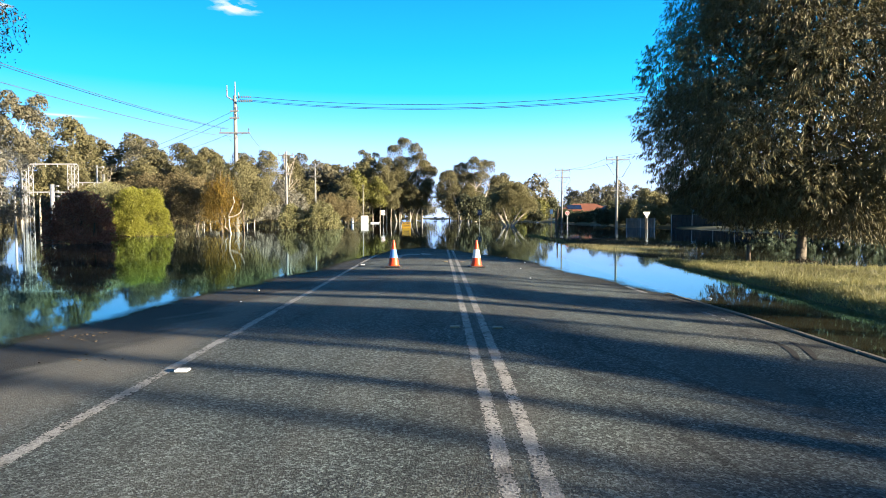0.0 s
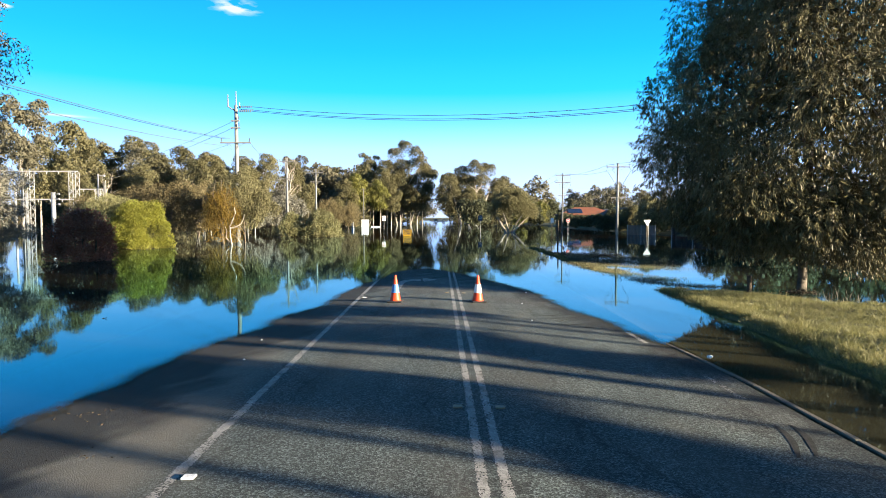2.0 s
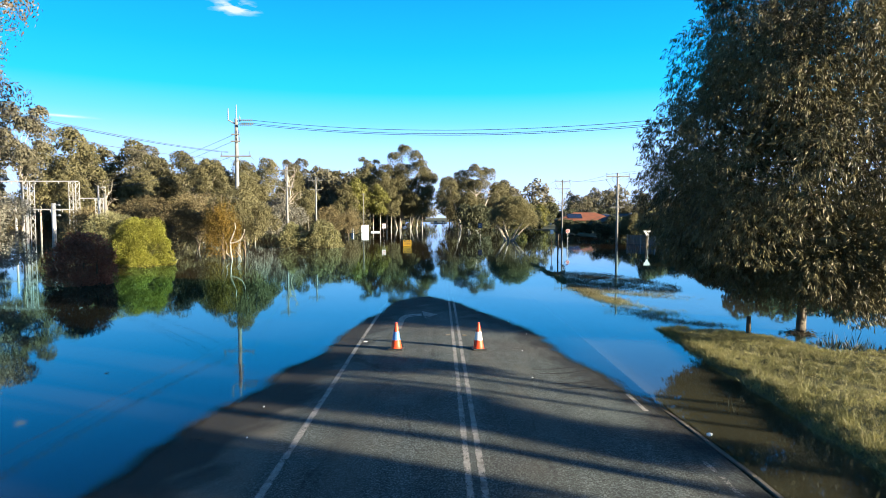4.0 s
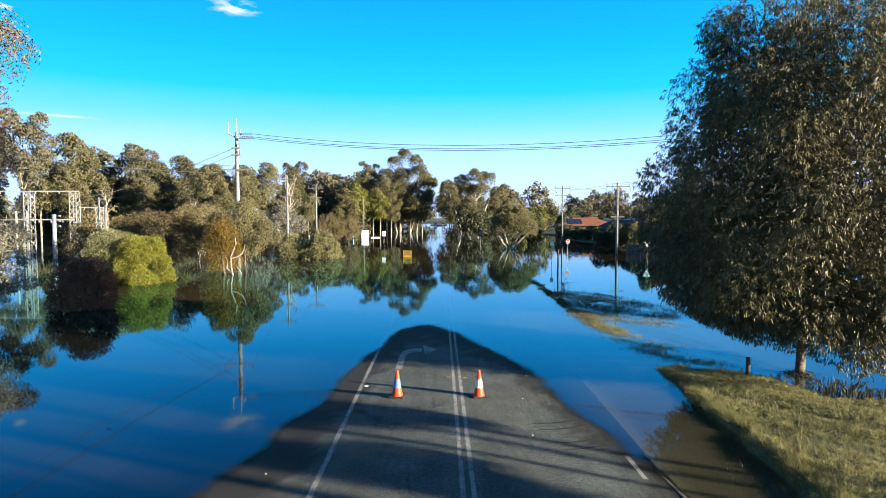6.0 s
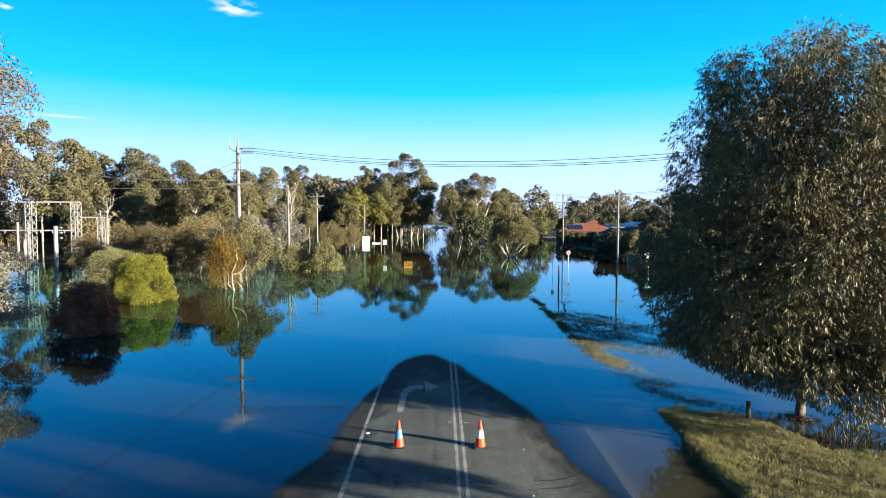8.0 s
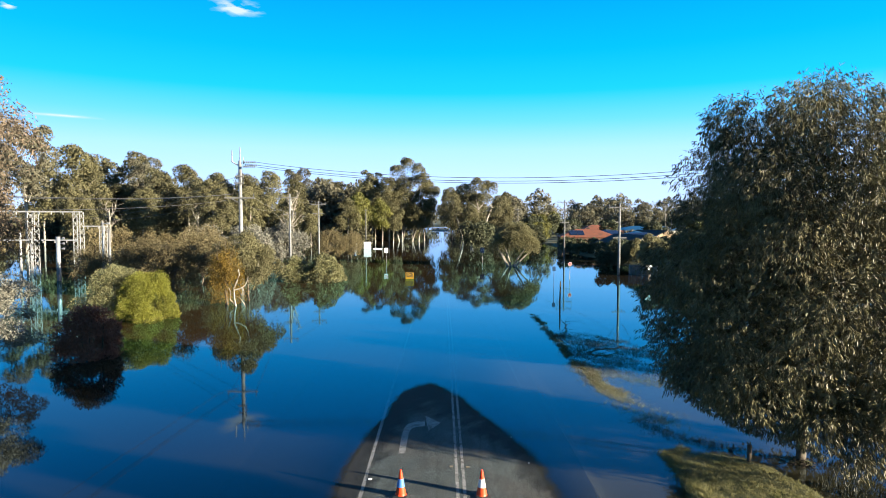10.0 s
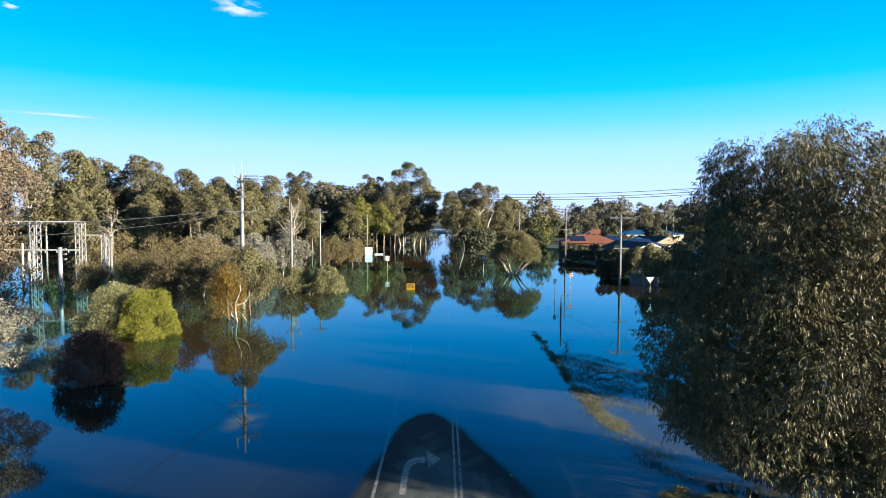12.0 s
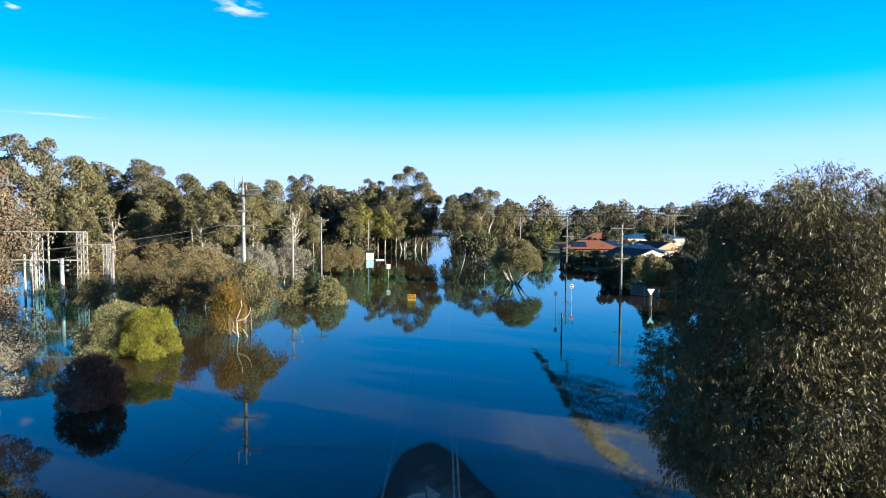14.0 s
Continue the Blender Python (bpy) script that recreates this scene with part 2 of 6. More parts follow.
    l.new(at.outputs["Fac"], mix.inputs["Fac"])
    l.new(col, mix.inputs["Color1"])
    l.new(dark.outputs[0], mix.inputs["Color2"])
    l.new(mix.outputs["Color"], p.inputs["Base Color"])
    # chips stand proud
    b0 = p.inputs["Normal"].links[0].from_node
    b1 = n.new("ShaderNodeBump")
    b1.inputs["Strength"].default_value, b1.inputs["Distance"].default_value = 1.0, 0.009
    l.new(sep.outputs[1], b1.inputs["Height"])
    l.new(ranged(cover.outputs[0], 0.0, 0.8, 1.0, 0.3), b1.inputs["Strength"])
    l.new(b0.outputs[0], b1.inputs["Normal"])
    l.new(b1.outputs[0], p.inputs["Normal"])
    return m


M_ASPHALT = asphalt_mat()
def worn_paint(name, wear):
    """Road paint left on the chips' tops, worn through to the asphalt in spots and along its edges."""
    m = surface(name, (0.220, 0.215, 0.200), (0.145, 0.140, 0.128), 9, 0.75, bump=0.8, fine=70, stain=(0.076, 0.071, 0.061), stain_scale=5, grain=0.4)
    n, l = m.node_tree.nodes, m.node_tree.links
    p, out = n["Principled BSDF"], n["Material Output"]
    co = n.new("ShaderNodeTexCoord")
    chips, nz, at = n.new("ShaderNodeTexVoronoi"), n.new("ShaderNodeTexNoise"), n.new("ShaderNodeAttribute")
    chips.inputs["Scale"].default_value = 62.0
    nz.inputs["Scale"].default_value, nz.inputs["Detail"].default_value = 3.0, 6
    at.attribute_name = "edge"
    l.new(co.outputs["Object"], chips.inputs["Vector"])
    l.new(co.outputs["Object"], nz.inputs["Vector"])
    sep = n.new("ShaderNodeSeparateColor")
    l.new(chips.outputs["Color"], sep.inputs[0])
    rim = n.new("ShaderNodeMath")
    rim.operation = "POWER"
    rim.inputs[1].default_value = 4.0
    l.new(at.outputs["Fac"], rim.inputs[0])
    total = n.new("ShaderNodeMath")
    total.operation = "MULTIPLY_ADD"
    total.inputs[1].default_value = 0.55
    l.new(sep.outputs[2], total.inputs[0])
    l.new(nz.outputs["Fac"], total.inputs[2])
    both = n.new("ShaderNodeMath")
    both.operation = "MULTIPLY_ADD"
    both.inputs[1].default_value = 0.55
    l.new(rim.outputs[0], both.inputs[0])
    l.new(total.outputs[0], both.inputs[2])
    gone = n.new("ShaderNodeMapRange")
    gone.inputs["From Min"].default_value, gone.inputs["From Max"].default_value = wear, wear + 0.16
    gone.inputs["To Max"].default_value = 0.92
    l.new(both.outputs[0], gone.inputs["Value"])
    tp, ms = n.new("ShaderNodeBsdfTransparent"), n.new("ShaderNodeMixShader")
    l.new(gone.outputs[0], ms.inputs["Fac"])
    l.new(p.outputs[0], ms.inputs[1])
    l.new(tp.outputs[0], ms.inputs[2])
    l.new(ms.outputs[0], out.inputs["Surface"])
    return m


M_LINE = worn_paint("road_paint", 0.95)
M_LINE_FAINT = worn_paint("faint_road_paint", 0.66)
M_MARKER = surface("dull_yellow_plastic", (0.164, 0.135, 0.082), (0.123, 0.102, 0.066), 20, 0.6, bump=0.1)
M_TAN = surface("tan_wall", (0.180, 0.123, 0.074), (0.139, 0.098, 0.061), 2, 0.85, fine=20)
M_FENCE_PALE = surface("pale_fence", (0.15, 0.145, 0.14), (0.11, 0.108, 0.102), 3, 0.7, fine=20)
M_TYRE_MARK = surface("tyre_rubber_mark", (0.017, 0.017, 0.016), (0.030, 0.030, 0.028), 12, 0.9, fine=60, spec=0.1)
M_CONCRETE = surface("concrete", (0.092, 0.082, 0.064), (0.060, 0.053, 0.042), 5, 0.85, fine=50, stain=(0.043, 0.035, 0.029), stain_scale=3)
M_MUD = surface("silty_ground", (0.044, 0.050, 0.018), (0.058, 0.058, 0.026), 0.8, 0.9, fine=12, stain=(0.035, 0.038, 0.016))
M_GRASS = leaf_mat("grass", (0.062, 0.068, 0.019), (0.205, 0.188, 0.068), 0.6, 0.3)
M_GRASS_DARK = leaf_mat("drowned_grass", (0.006, 0.008, 0.003), (0.020, 0.022, 0.008), 0.6, 0.2)
M_GRASS_GREEN = leaf_mat("wet_green_grass", (0.030, 0.044, 0.010), (0.080, 0.092, 0.024), 0.6, 0.25)
M_GRASS_DRY = leaf_mat("dry_grass", (0.070, 0.066, 0.027), (0.156, 0.143, 0.066), 0.7, 0.25)
M_BARK = surface("grey_bark", (0.095, 0.079, 0.061), (0.043, 0.034, 0.026), 3, 0.9, bump=0.8, fine=20)
M_BARK_PALE = surface("pale_gum_bark", (0.262, 0.238, 0.200), (0.153, 0.129, 0.100), 1.5, 0.75, bump=0.4, fine=15)
M_BARK_BIG = surface("peeling_bark", (0.085, 0.070, 0.052), (0.032, 0.025, 0.018), 2.5, 0.85, bump=0.6, fine=15)
M_BARK_DARK = surface("dark_bark", (0.034, 0.026, 0.021), (0.0189, 0.0143, 0.0119), 3, 0.9, bump=0.8, fine=20)
M_LEAF_BIG = leaf_mat("drooping_gum_leaf", (0.011, 0.010, 0.005), (0.100, 0.089, 0.041), 0.48, 0.1, 0.15)
M_LEAF_GUM = leaf_mat("gum_leaf", (0.090, 0.085, 0.057), (0.142, 0.133, 0.090), 0.6, 0.46, 0.1, vary=0.3)
M_LEAF_OLIVE = leaf_mat("olive_gum_leaf", (0.088, 0.082, 0.043), (0.140, 0.130, 0.067), 0.6, 0.45, 0.1, vary=0.3)
M_LEAF_DARK = leaf_mat("dark_leaf", (0.075, 0.071, 0.041), (0.125, 0.116, 0.063), 0.6, 0.45, 0.1, vary=0.3)
M_LEAF_GARDEN = leaf_mat("garden_leaf", (0.042, 0.048, 0.029), (0.080, 0.086, 0.050), 0.6, 0.4, 0.1, vary=0.4)
M_LEAF_LIME = leaf_mat("lime_leaf", (0.088, 0.098, 0.012), (0.225, 0.222, 0.030), 0.55, 0.35)
M_LEAF_SAGE = leaf_mat("sage_leaf", (0.090, 0.090, 0.040), (0.180, 0.172, 0.080), 0.55, 0.3)
M_LEAF_PURPLE = leaf_mat("purple_leaf", (0.105, 0.042, 0.028), (0.24, 0.092, 0.058), 0.5, 0.2)
M_LEAF_SILVER = leaf_mat("silver_leaf", (0.082, 0.080, 0.062), (0.165, 0.160, 0.130), 0.55, 0.2, 0.15)
M_LEAF_GREY = leaf_mat("grey_leaf", (0.100, 0.098, 0.077), (0.185, 0.178, 0.145), 0.55, 0.3, vary=0.3)
M_LEAF_AMBER = leaf_mat("amber_leaf", (0.075, 0.058, 0.016), (0.205, 0.130, 0.024), 0.55, 0.35, 0.1)
M_LEAF_FRESH = leaf_mat("fresh_green_leaf", (0.052, 0.056, 0.010), (0.130, 0.124, 0.022), 0.55, 0.25, vary=0.3)
M_LEAF_BROWN = leaf_mat("brown_leaf", (0.085, 0.071, 0.037), (0.148, 0.120, 0.060), 0.6, 0.35, 0.15, vary=0.3)
M_LEAF_RUST = leaf_mat("rusty_leaf", (0.040, 0.038, 0.028), (0.105, 0.078, 0.054), 0.65, 0.15, 0.08)
M_POLE_GREY = surface("weathered_pole_timber", (0.143, 0.141, 0.133), (0.098, 0.096, 0.089), 2, 0.85, fine=25)
M_POLE_PALE = surface("pale_concrete_pole", (0.150, 0.153, 0.152), (0.108, 0.110, 0.109), 2, 0.8, fine=30)
M_STEEL = surface("galvanised_steel", (0.228, 0.233, 0.238), (0.171, 0.176, 0.180), 3, 0.5, 0.3, bump=0.1, fine=30)
M_STEEL_WHITE = surface("white_steel", (0.248, 0.248, 0.243), (0.190, 0.190, 0.185), 3, 0.5, bump=0.1, fine=20)
M_WIRE = surface("aluminium_wire", (0.048, 0.048, 0.048), (0.076, 0.076, 0.076), 3, 0.5, 0.4, bump=0)
M_INSULATOR = surface("porcelain", (0.076, 0.081, 0.085), (0.048, 0.052, 0.057), 6, 0.3, bump=0)
M_ORANGE = surface("orange_plastic", (0.500, 0.042, 0.006), (0.430, 0.036, 0.006), 9, 0.45, bump=0.1, fine=60)
M_COLLAR = surface("reflective_sleeve", (0.504, 0.492, 0.480), (0.443, 0.436, 0.430), 12, 0.4, bump=0.1, fine=90)
# copy of the sleeve with the sky's blue reflection put into its colour
M_COLLAR_SKY = surface("sky_tinted_sleeve", (0.055, 0.15, 0.34), (0.048, 0.13, 0.29), 12, 0.4, bump=0.1, fine=90)
M_RUBBER = surface("black_rubber", (0.0119, 0.0119, 0.0119), (0.0189, 0.0189, 0.0189), 9, 0.7, fine=50)
M_YELLOW = surface("yellow_sign_face", (0.215, 0.125, 0.006), (0.185, 0.108, 0.006), 3, 0.5, bump=0)
M_BLACK = surface("black_paint", (0.0095, 0.0095, 0.0095), (0.0143, 0.0143, 0.0143), 5, 0.6, bump=0)
M_WHITE = surface("white_sign_face", (0.504, 0.504, 0.492), (0.467, 0.467, 0.455), 2, 0.5, bump=0)
M_RED = surface("red_sign_face", (0.381, 0.0180, 0.0180), (0.339, 0.0180, 0.0180), 3, 0.5, bump=0)
M_BLUE = surface("blue_sign_face", (0.008, 0.035, 0.085), (0.007, 0.03, 0.07), 3, 0.5, bump=0)
M_BRICK = surface("brown_brick", (0.124, 0.061, 0.038), (0.090, 0.048, 0.031), 6, 0.9, fine=20)
M_CREAM = surface("cream_wall", (0.314, 0.276, 0.209), (0.285, 0.248, 0.190), 2, 0.85, fine=20)
M_TILE_RED = surface("terracotta_roof", (0.171, 0.057, 0.029), (0.124, 0.043, 0.024), 3, 0.8, fine=12, stain=(0.081, 0.038, 0.024))
M_TILE_DARK = surface("slate_roof", (0.026, 0.029, 0.031), (0.0189, 0.021, 0.024), 3, 0.75, fine=12, spec=0.15)
M_ROOF_BLUE = surface("blue_steel_roof", (0.0143, 0.057, 0.114), (0.0119, 0.043, 0.090), 2, 0.35, 0.2, bump=0.1)
M_SOLAR = surface("solar_panel_glass", (0.0057, 0.0095, 0.024), (0.0095, 0.0143, 0.034), 3, 0.12, bump=0, spec=0.5)
M_GLASS = surface("window_glass", (0.0095, 0.0119, 0.0143), (0.0143, 0.0164, 0.0189), 1, 0.08, bump=0, spec=0.5)
M_FENCE = surface("grey_fence", (0.048, 0.045, 0.042), (0.034, 0.031, 0.029), 3, 0.8, fine=20)
M_TIMBER = surface("dark_timber", (0.061, 0.045, 0.031), (0.038, 0.029, 0.0197), 5, 0.9, fine=25)
M_CAR_WHITE = surface("white_car_paint", (0.480, 0.480, 0.480), (0.455, 0.455, 0.455), 1, 0.3, bump=0)
M_DEBRIS = surface("flood_debris", (0.041, 0.029, 0.0164), (0.023, 0.0164, 0.0098), 6, 0.9, fine=20)

# ---------------------------------------------------------------- mesh helpers
def part(name, bm, material, parent=None, label="", smooth=False):
    me = bpy.data.meshes.new(name)
    bm.to_mesh(me)
    bm.free()
    me.materials.append(material)
    if smooth:
        me.polygons.foreach_set("use_smooth", [True] * len(me.polygons))
    ob = new(name, me)
    if parent:
        ob.parent = parent
    if label:
        ob["label"] = label
    return ob


def grid_part(name, verts, faces, material, parent=None, label="", smooth=False):
    me = bpy.data.meshes.new(name)
    me.from_pydata(verts, [], faces)
    me.materials.append(material)
    if smooth:
        me.polygons.foreach_set("use_smooth", [True] * len(me.polygons))
    ob = new(name, me)
    if parent:
        ob.parent = parent
    if label:
        ob["label"] = label
    return ob


def holder(name, x, y, z=0.0, turn=0.0):
    e = new(name)
    e.empty_display_size = 0.2
    e.matrix_basis = pose(x, y, z, 0, 0, turn)
    return e


def box(bm, c, s, turn=0.0, bevel=0.0, tilt=None):
    m = Matrix.Translation(c) @ Matrix.Rotation(turn, 4, "Z")
    if tilt is not None:
        m = m @ tilt
    r = bmesh.ops.create_cube(bm, size=1.0, matrix=m @ Matrix.Diagonal((*s, 1)))
    if bevel:
        edges = list({e for v in r["verts"] for e in v.link_edges})
        bmesh.ops.bevel(bm, geom=edges, offset=bevel, segments=1, affect="EDGES")


def rod(bm, a, b, r0, r1=None, seg=8):
    """A round bar from a to b, tapering from r0 to r1."""
    a, b = Vector(a), Vector(b)
    d = b - a
    q = d.to_track_quat("Z", "Y").to_matrix().to_4x4()
    m = Matrix.Translation((a + b) / 2) @ q
    bmesh.ops.create_cone(bm, cap_ends=True, segments=seg, radius1=r0, radius2=r0 if r1 is None else r1, depth=d.length, matrix=m)


def bend(bm, pts, r0, r1, seg=6):
    """A tapered tube through the points, rings joined."""
    pts = [Vector(p) for p in pts]
    rings, n = [], len(pts)
    for i, p in enumerate(pts):
        d = (pts[min(i + 1, n - 1)] - pts[max(i - 1, 0)]).normalized()
        u = d.orthogonal().normalized()
        w = d.cross(u)
        r = r0 + (r1 - r0) * i / max(n - 1, 1)
        rings.append([bm.verts.new(p + (u * math.cos(k * 2 * math.pi / seg) + w * math.sin(k * 2 * math.pi / seg)) * r) for k in range(seg)])
    for a, b in zip(rings, rings[1:]):
        # match the ring's start so that the tube is not twisted
        o = min(range(seg), key=lambda s: (a[0].co - b[s].co).length)
        for k in range(seg):
            bm.faces.new((a[k], a[(k + 1) % seg], b[(k + 1 + o) % seg], b[(k + o) % seg]))
    bm.faces.new(rings[-1])
    return rings


# ---------------------------------------------------------------- ground, road, water
def smooth_step(a, b, v):
    t = np.clip((v - a) / (b - a), 0, 1)
    return t * t * (3 - 2 * t)


def wobble(x, y, s, seed=0.0):
    """Smooth, slow unevenness between -1 and 1."""
    return (np.sin(x * s + seed) * np.cos(y * s * 0.83 + 1.7 * seed) + np.sin(x * s * 2.3 + y * s * 1.9 + seed * 3.1) * 0.5 + np.cos(x * s * 4.7 - y * s * 4.1 + seed) * 0.25) / 1.75


CROWN_Y = [-60, 0, 8, 12.6, 15.3, 18.4, 20.6, 25, 27.2, 40, 120, 280, 330, 420]
CROWN_Z = [0.20, 0.135, 0.112, 0.092, 0.079, 0.068, 0.056, 0.017, -0.009, -0.09, -0.35, -0.30, 0.10, 0.5]


def road_z(x, y):
    x, y = np.asarray(x, float), np.asarray(y, float)
    z = np.interp(y, CROWN_Y, CROWN_Z)
    mid = np.interp(y, [8, 13, 20, 27], [0.0, 0.0, -0.35, -0.85])
    off = np.sqrt((x - mid) ** 2 + 0.6) - 0.77
    sunk = 0.013 * (1 - smooth_step(-3.0, -2.35, x)) * smooth_step(13.5, 16.5, y) * (1 - smooth_step(21.5, 24, y))
    sunk = sunk + 0.012 * (1 - smooth_step(-2.4, -1.7, x)) * smooth_step(19, 22, y)
    return z - 0.031 * off - sunk + 0.005 * wobble(x, y, 0.8, 2.0) + 0.0030 * wobble(x, y, 2.6, 5.0) + 0.0024 * wobble(x, y, 6.3, 1.0)


VERGE_Y = [-60, 8, 10.5, 13, 15, 19, 21.5, 23.5, 25, 28, 31, 35, 41, 50]
VERGE_X = [5.9, 6.2, 6.5, 6.7, 6.75, 6.95, 7.4, 7.2, 6.85, 6.65, 6.75, 6.85, 6.95, 6.85]


def ground_z(x, y):
    x, y = np.asarray(x, float), np.asarray(y, float)
    z = -0.55 + 0.1 * wobble(x, y, 0.11, 1.0)
    # verge beside the road: a grassed bank, with a low stretch under water
    along = np.interp(y, [-60, 10, 16.5, 19.2, 21.5, 25, 31, 36, 44, 52, 57, 90], [0.14, 0.13, 0.07, -0.02, -0.08, -0.08, -0.09, -0.10, -0.10, -0.10, -0.16, -0.3])
    left = np.interp(y, VERGE_Y, VERGE_X) + 0.12 * wobble(x, y, 1.3, 4.0)
    right = np.interp(y, [-60, 13.5, 15.5, 18, 22, 30, 41, 50], [60, 30, 9.3, 9.2, 9.8, 10.8, 11.2, 8.4])
    # shallow silted apron between the road and the verge
    apron = smooth_step(3.6, 4.6, x) * (1 - smooth_step(9.5, 13.0, x)) * (1 - smooth_step(24, 40, y))
    z = z * (1 - apron) + apron * (-0.075 + 0.02 * wobble(x, y, 0.5, 2.5))
    bank = smooth_step(left - 0.5, left + 0.25, x) * (1 - smooth_step(right, right + 2.2, x))
    z = z * (1 - bank) + bank * (along + 0.03 * wobble(x, y, 1.1, 3.0) + 0.02 * wobble(x, y, 3.7, 8.0))
    # low mound at the big tree's foot
    z = np.maximum(z, 0.07 - 0.45 * ((x - 11.0) ** 2 + (y - 18.2) ** 2) + 0.02 * wobble(x, y, 3.0, 1.0))
    # dry land with houses
    shore = np.interp(y, [30, 60, 70, 95, 125, 180, 330, 2500], [60, 32, 29, 28, 26.5, 28, 24, 24]) + 1.2 * wobble(x, y, 0.25, 6.0)
    land = smooth_step(shore - 1.5, shore + 3.0, x) * smooth_step(35, 60, y)
    z = z * (1 - land) + land * (0.28 + 0.08 * wobble(x, y, 0.2, 2.0))
    far = smooth_step(400, 520, np.hypot(x, y))
    z = z * (1 - far) + far * 0.6
    # bed below the carriageway, and the channel beside the kerb
    under = smooth_step(-7.0, -6.0, x) * (1 - smooth_step(4.3, 4.9, x)) * (1 - smooth_step(400, 430, y))
    z = np.where(under > 0.02, np.minimum(z, road_z(np.clip(x, -6.2, 4.3), y) - 0.06) * under + z * (1 - under), z)
    return z


def kerb_x(y):
    return np.interp(y, [-60, 8, 11, 13, 18, 26, 60], [4.33, 4.30, 4.15, 3.98, 3.72, 3.5, 3.3])


def kerb_z(y):
    return np.minimum(road_z(kerb_x(y) - 0.1, y) + 0.012, np.interp(y, [10.4, 10.9, 14, 18, 26, 60], [0.2, -0.012, -0.032, -0.062, -0.11, -0.3]))


def axis(parts):
    out = []
    for a, b, step in parts:
        out += list(np.arange(a, b - step * 0.01, step))
    out.append(parts[-1][1])
    return np.array(out)


def sheet(name, xs, ys, zfun, material):
    gx, gy = np.meshgrid(xs, ys)
    z = zfun(gx, gy)
    verts = np.stack([gx, gy, z], -1).reshape(-1, 3)
    nx, ny = len(xs), len(ys)
    i = np.arange((ny - 1) * (nx - 1))
    a = (i // (nx - 1)) * nx + i % (nx - 1)
    faces = np.stack([a, a + 1, a + nx + 1, a + nx], -1)
    me = bpy.data.meshes.new(name)
    me.from_pydata(verts.tolist(), [], faces.tolist())
    me.materials.append(material)
    me.polygons.foreach_set("use_smooth", [True] * len(me.polygons))
    return new(name, me), verts


XS = axis([(-2500, -500, 250), (-500, -100, 40), (-100, -30, 7), (-30, -8, 1.5), (-8, 13, 0.35), (13, 45, 1.2), (45, 110, 6), (110, 500, 40), (500, 2501, 250)])
YS = axis([(-400, -60, 40), (-60, -5, 4), (-5, 32, 0.35), (32, 60, 0.8), (60, 140, 4), (140, 440, 15), (440, 1000, 60), (1000, 3001, 250)])
ground, _ = sheet("ground", XS, YS, ground_z, M_MUD)
tagged(ground, "brown silty ground under and beside the flood", "ground", kind="structure")
RX = axis([(-6.2, 4.2, 0.2)])
RY = axis([(-60, -6, 3), (-6, 40, 0.25), (40, 120, 4), (120, 420, 15)])
road, rv = sheet("road", RX, RY, road_z, M_ASPHALT)
damp = 1 - smooth_step(0.026, 0.042, rv[:, 2] + 0.022 * smooth_step(0.0, 2.0, rv[:, 0]) + 0.012 * wobble(rv[:, 0], rv[:, 1], 1.7, 9.0) + 0.008 * wobble(rv[:, 0], rv[:, 1], 5.0, 4.0))
road.data.attributes.new("damp", "FLOAT", "POINT").data.foreach_set("value", damp.astype(np.float32))
shoulder = 1 - smooth_step(-2.75, -2.4, rv[:, 0] + 0.12 * wobble(rv[:, 0], rv[:, 1], 0.8, 3.0))
road.data.attributes.new("shoulder", "FLOAT", "POINT").data.foreach_set("value", shoulder.astype(np.float32))
tagged(road, "worn grey asphalt road sinking under flood water", "road", kind="structure")


def water_z(x, y):
    return np.zeros_like(x)


WX = axis([(-2500, -500, 250), (-500, -100, 40), (-100, -30, 7), (-30, -8, 1.5), (-8, 3, 0.25), (3, 5, 0.06), (5, 13, 0.25), (13, 45, 1.2), (45, 110, 6), (110, 400, 40)])
WY = axis([(-60, -5, 4), (-5, 32, 0.25), (32, 60, 0.8), (60, 140, 4), (140, 440, 15), (440, 600, 60)])
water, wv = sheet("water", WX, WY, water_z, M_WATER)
bed = ground_z(wv[:, 0], wv[:, 1])
on_road = (wv[:, 0] > -6.2) & (wv[:, 0] < 4.2) & (wv[:, 1] < 420)
bed = np.where(on_road, np.maximum(bed, road_z(wv[:, 0], wv[:, 1])), bed)
bed = np.where(np.abs(wv[:, 0] - kerb_x(wv[:, 1])) < 0.07, np.maximum(bed, kerb_z(wv[:, 1])), bed)
silt = 1 - np.exp(-np.clip(-bed, 0, 5) / 0.065)
att = water.data.attributes.new("silt", "FLOAT", "POINT")
att.data.foreach_set("value", silt.astype(np.float32))
film = np.clip(-bed / 0.013, 0, 1.3)
water.data.attributes.new("depth", "FLOAT", "POINT").data.foreach_set("value", film.astype(np.float32))
wx, wy = wv[:, 0], wv[:, 1]
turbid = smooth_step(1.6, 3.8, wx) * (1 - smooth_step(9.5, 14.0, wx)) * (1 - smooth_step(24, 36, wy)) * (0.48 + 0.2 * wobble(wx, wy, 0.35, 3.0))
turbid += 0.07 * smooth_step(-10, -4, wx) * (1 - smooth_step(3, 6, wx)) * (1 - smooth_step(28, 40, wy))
# mask of the reddened water, laid where the trees are mirrored
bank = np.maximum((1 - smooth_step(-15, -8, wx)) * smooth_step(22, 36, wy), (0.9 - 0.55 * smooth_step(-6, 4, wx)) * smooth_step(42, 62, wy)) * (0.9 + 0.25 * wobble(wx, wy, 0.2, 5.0))
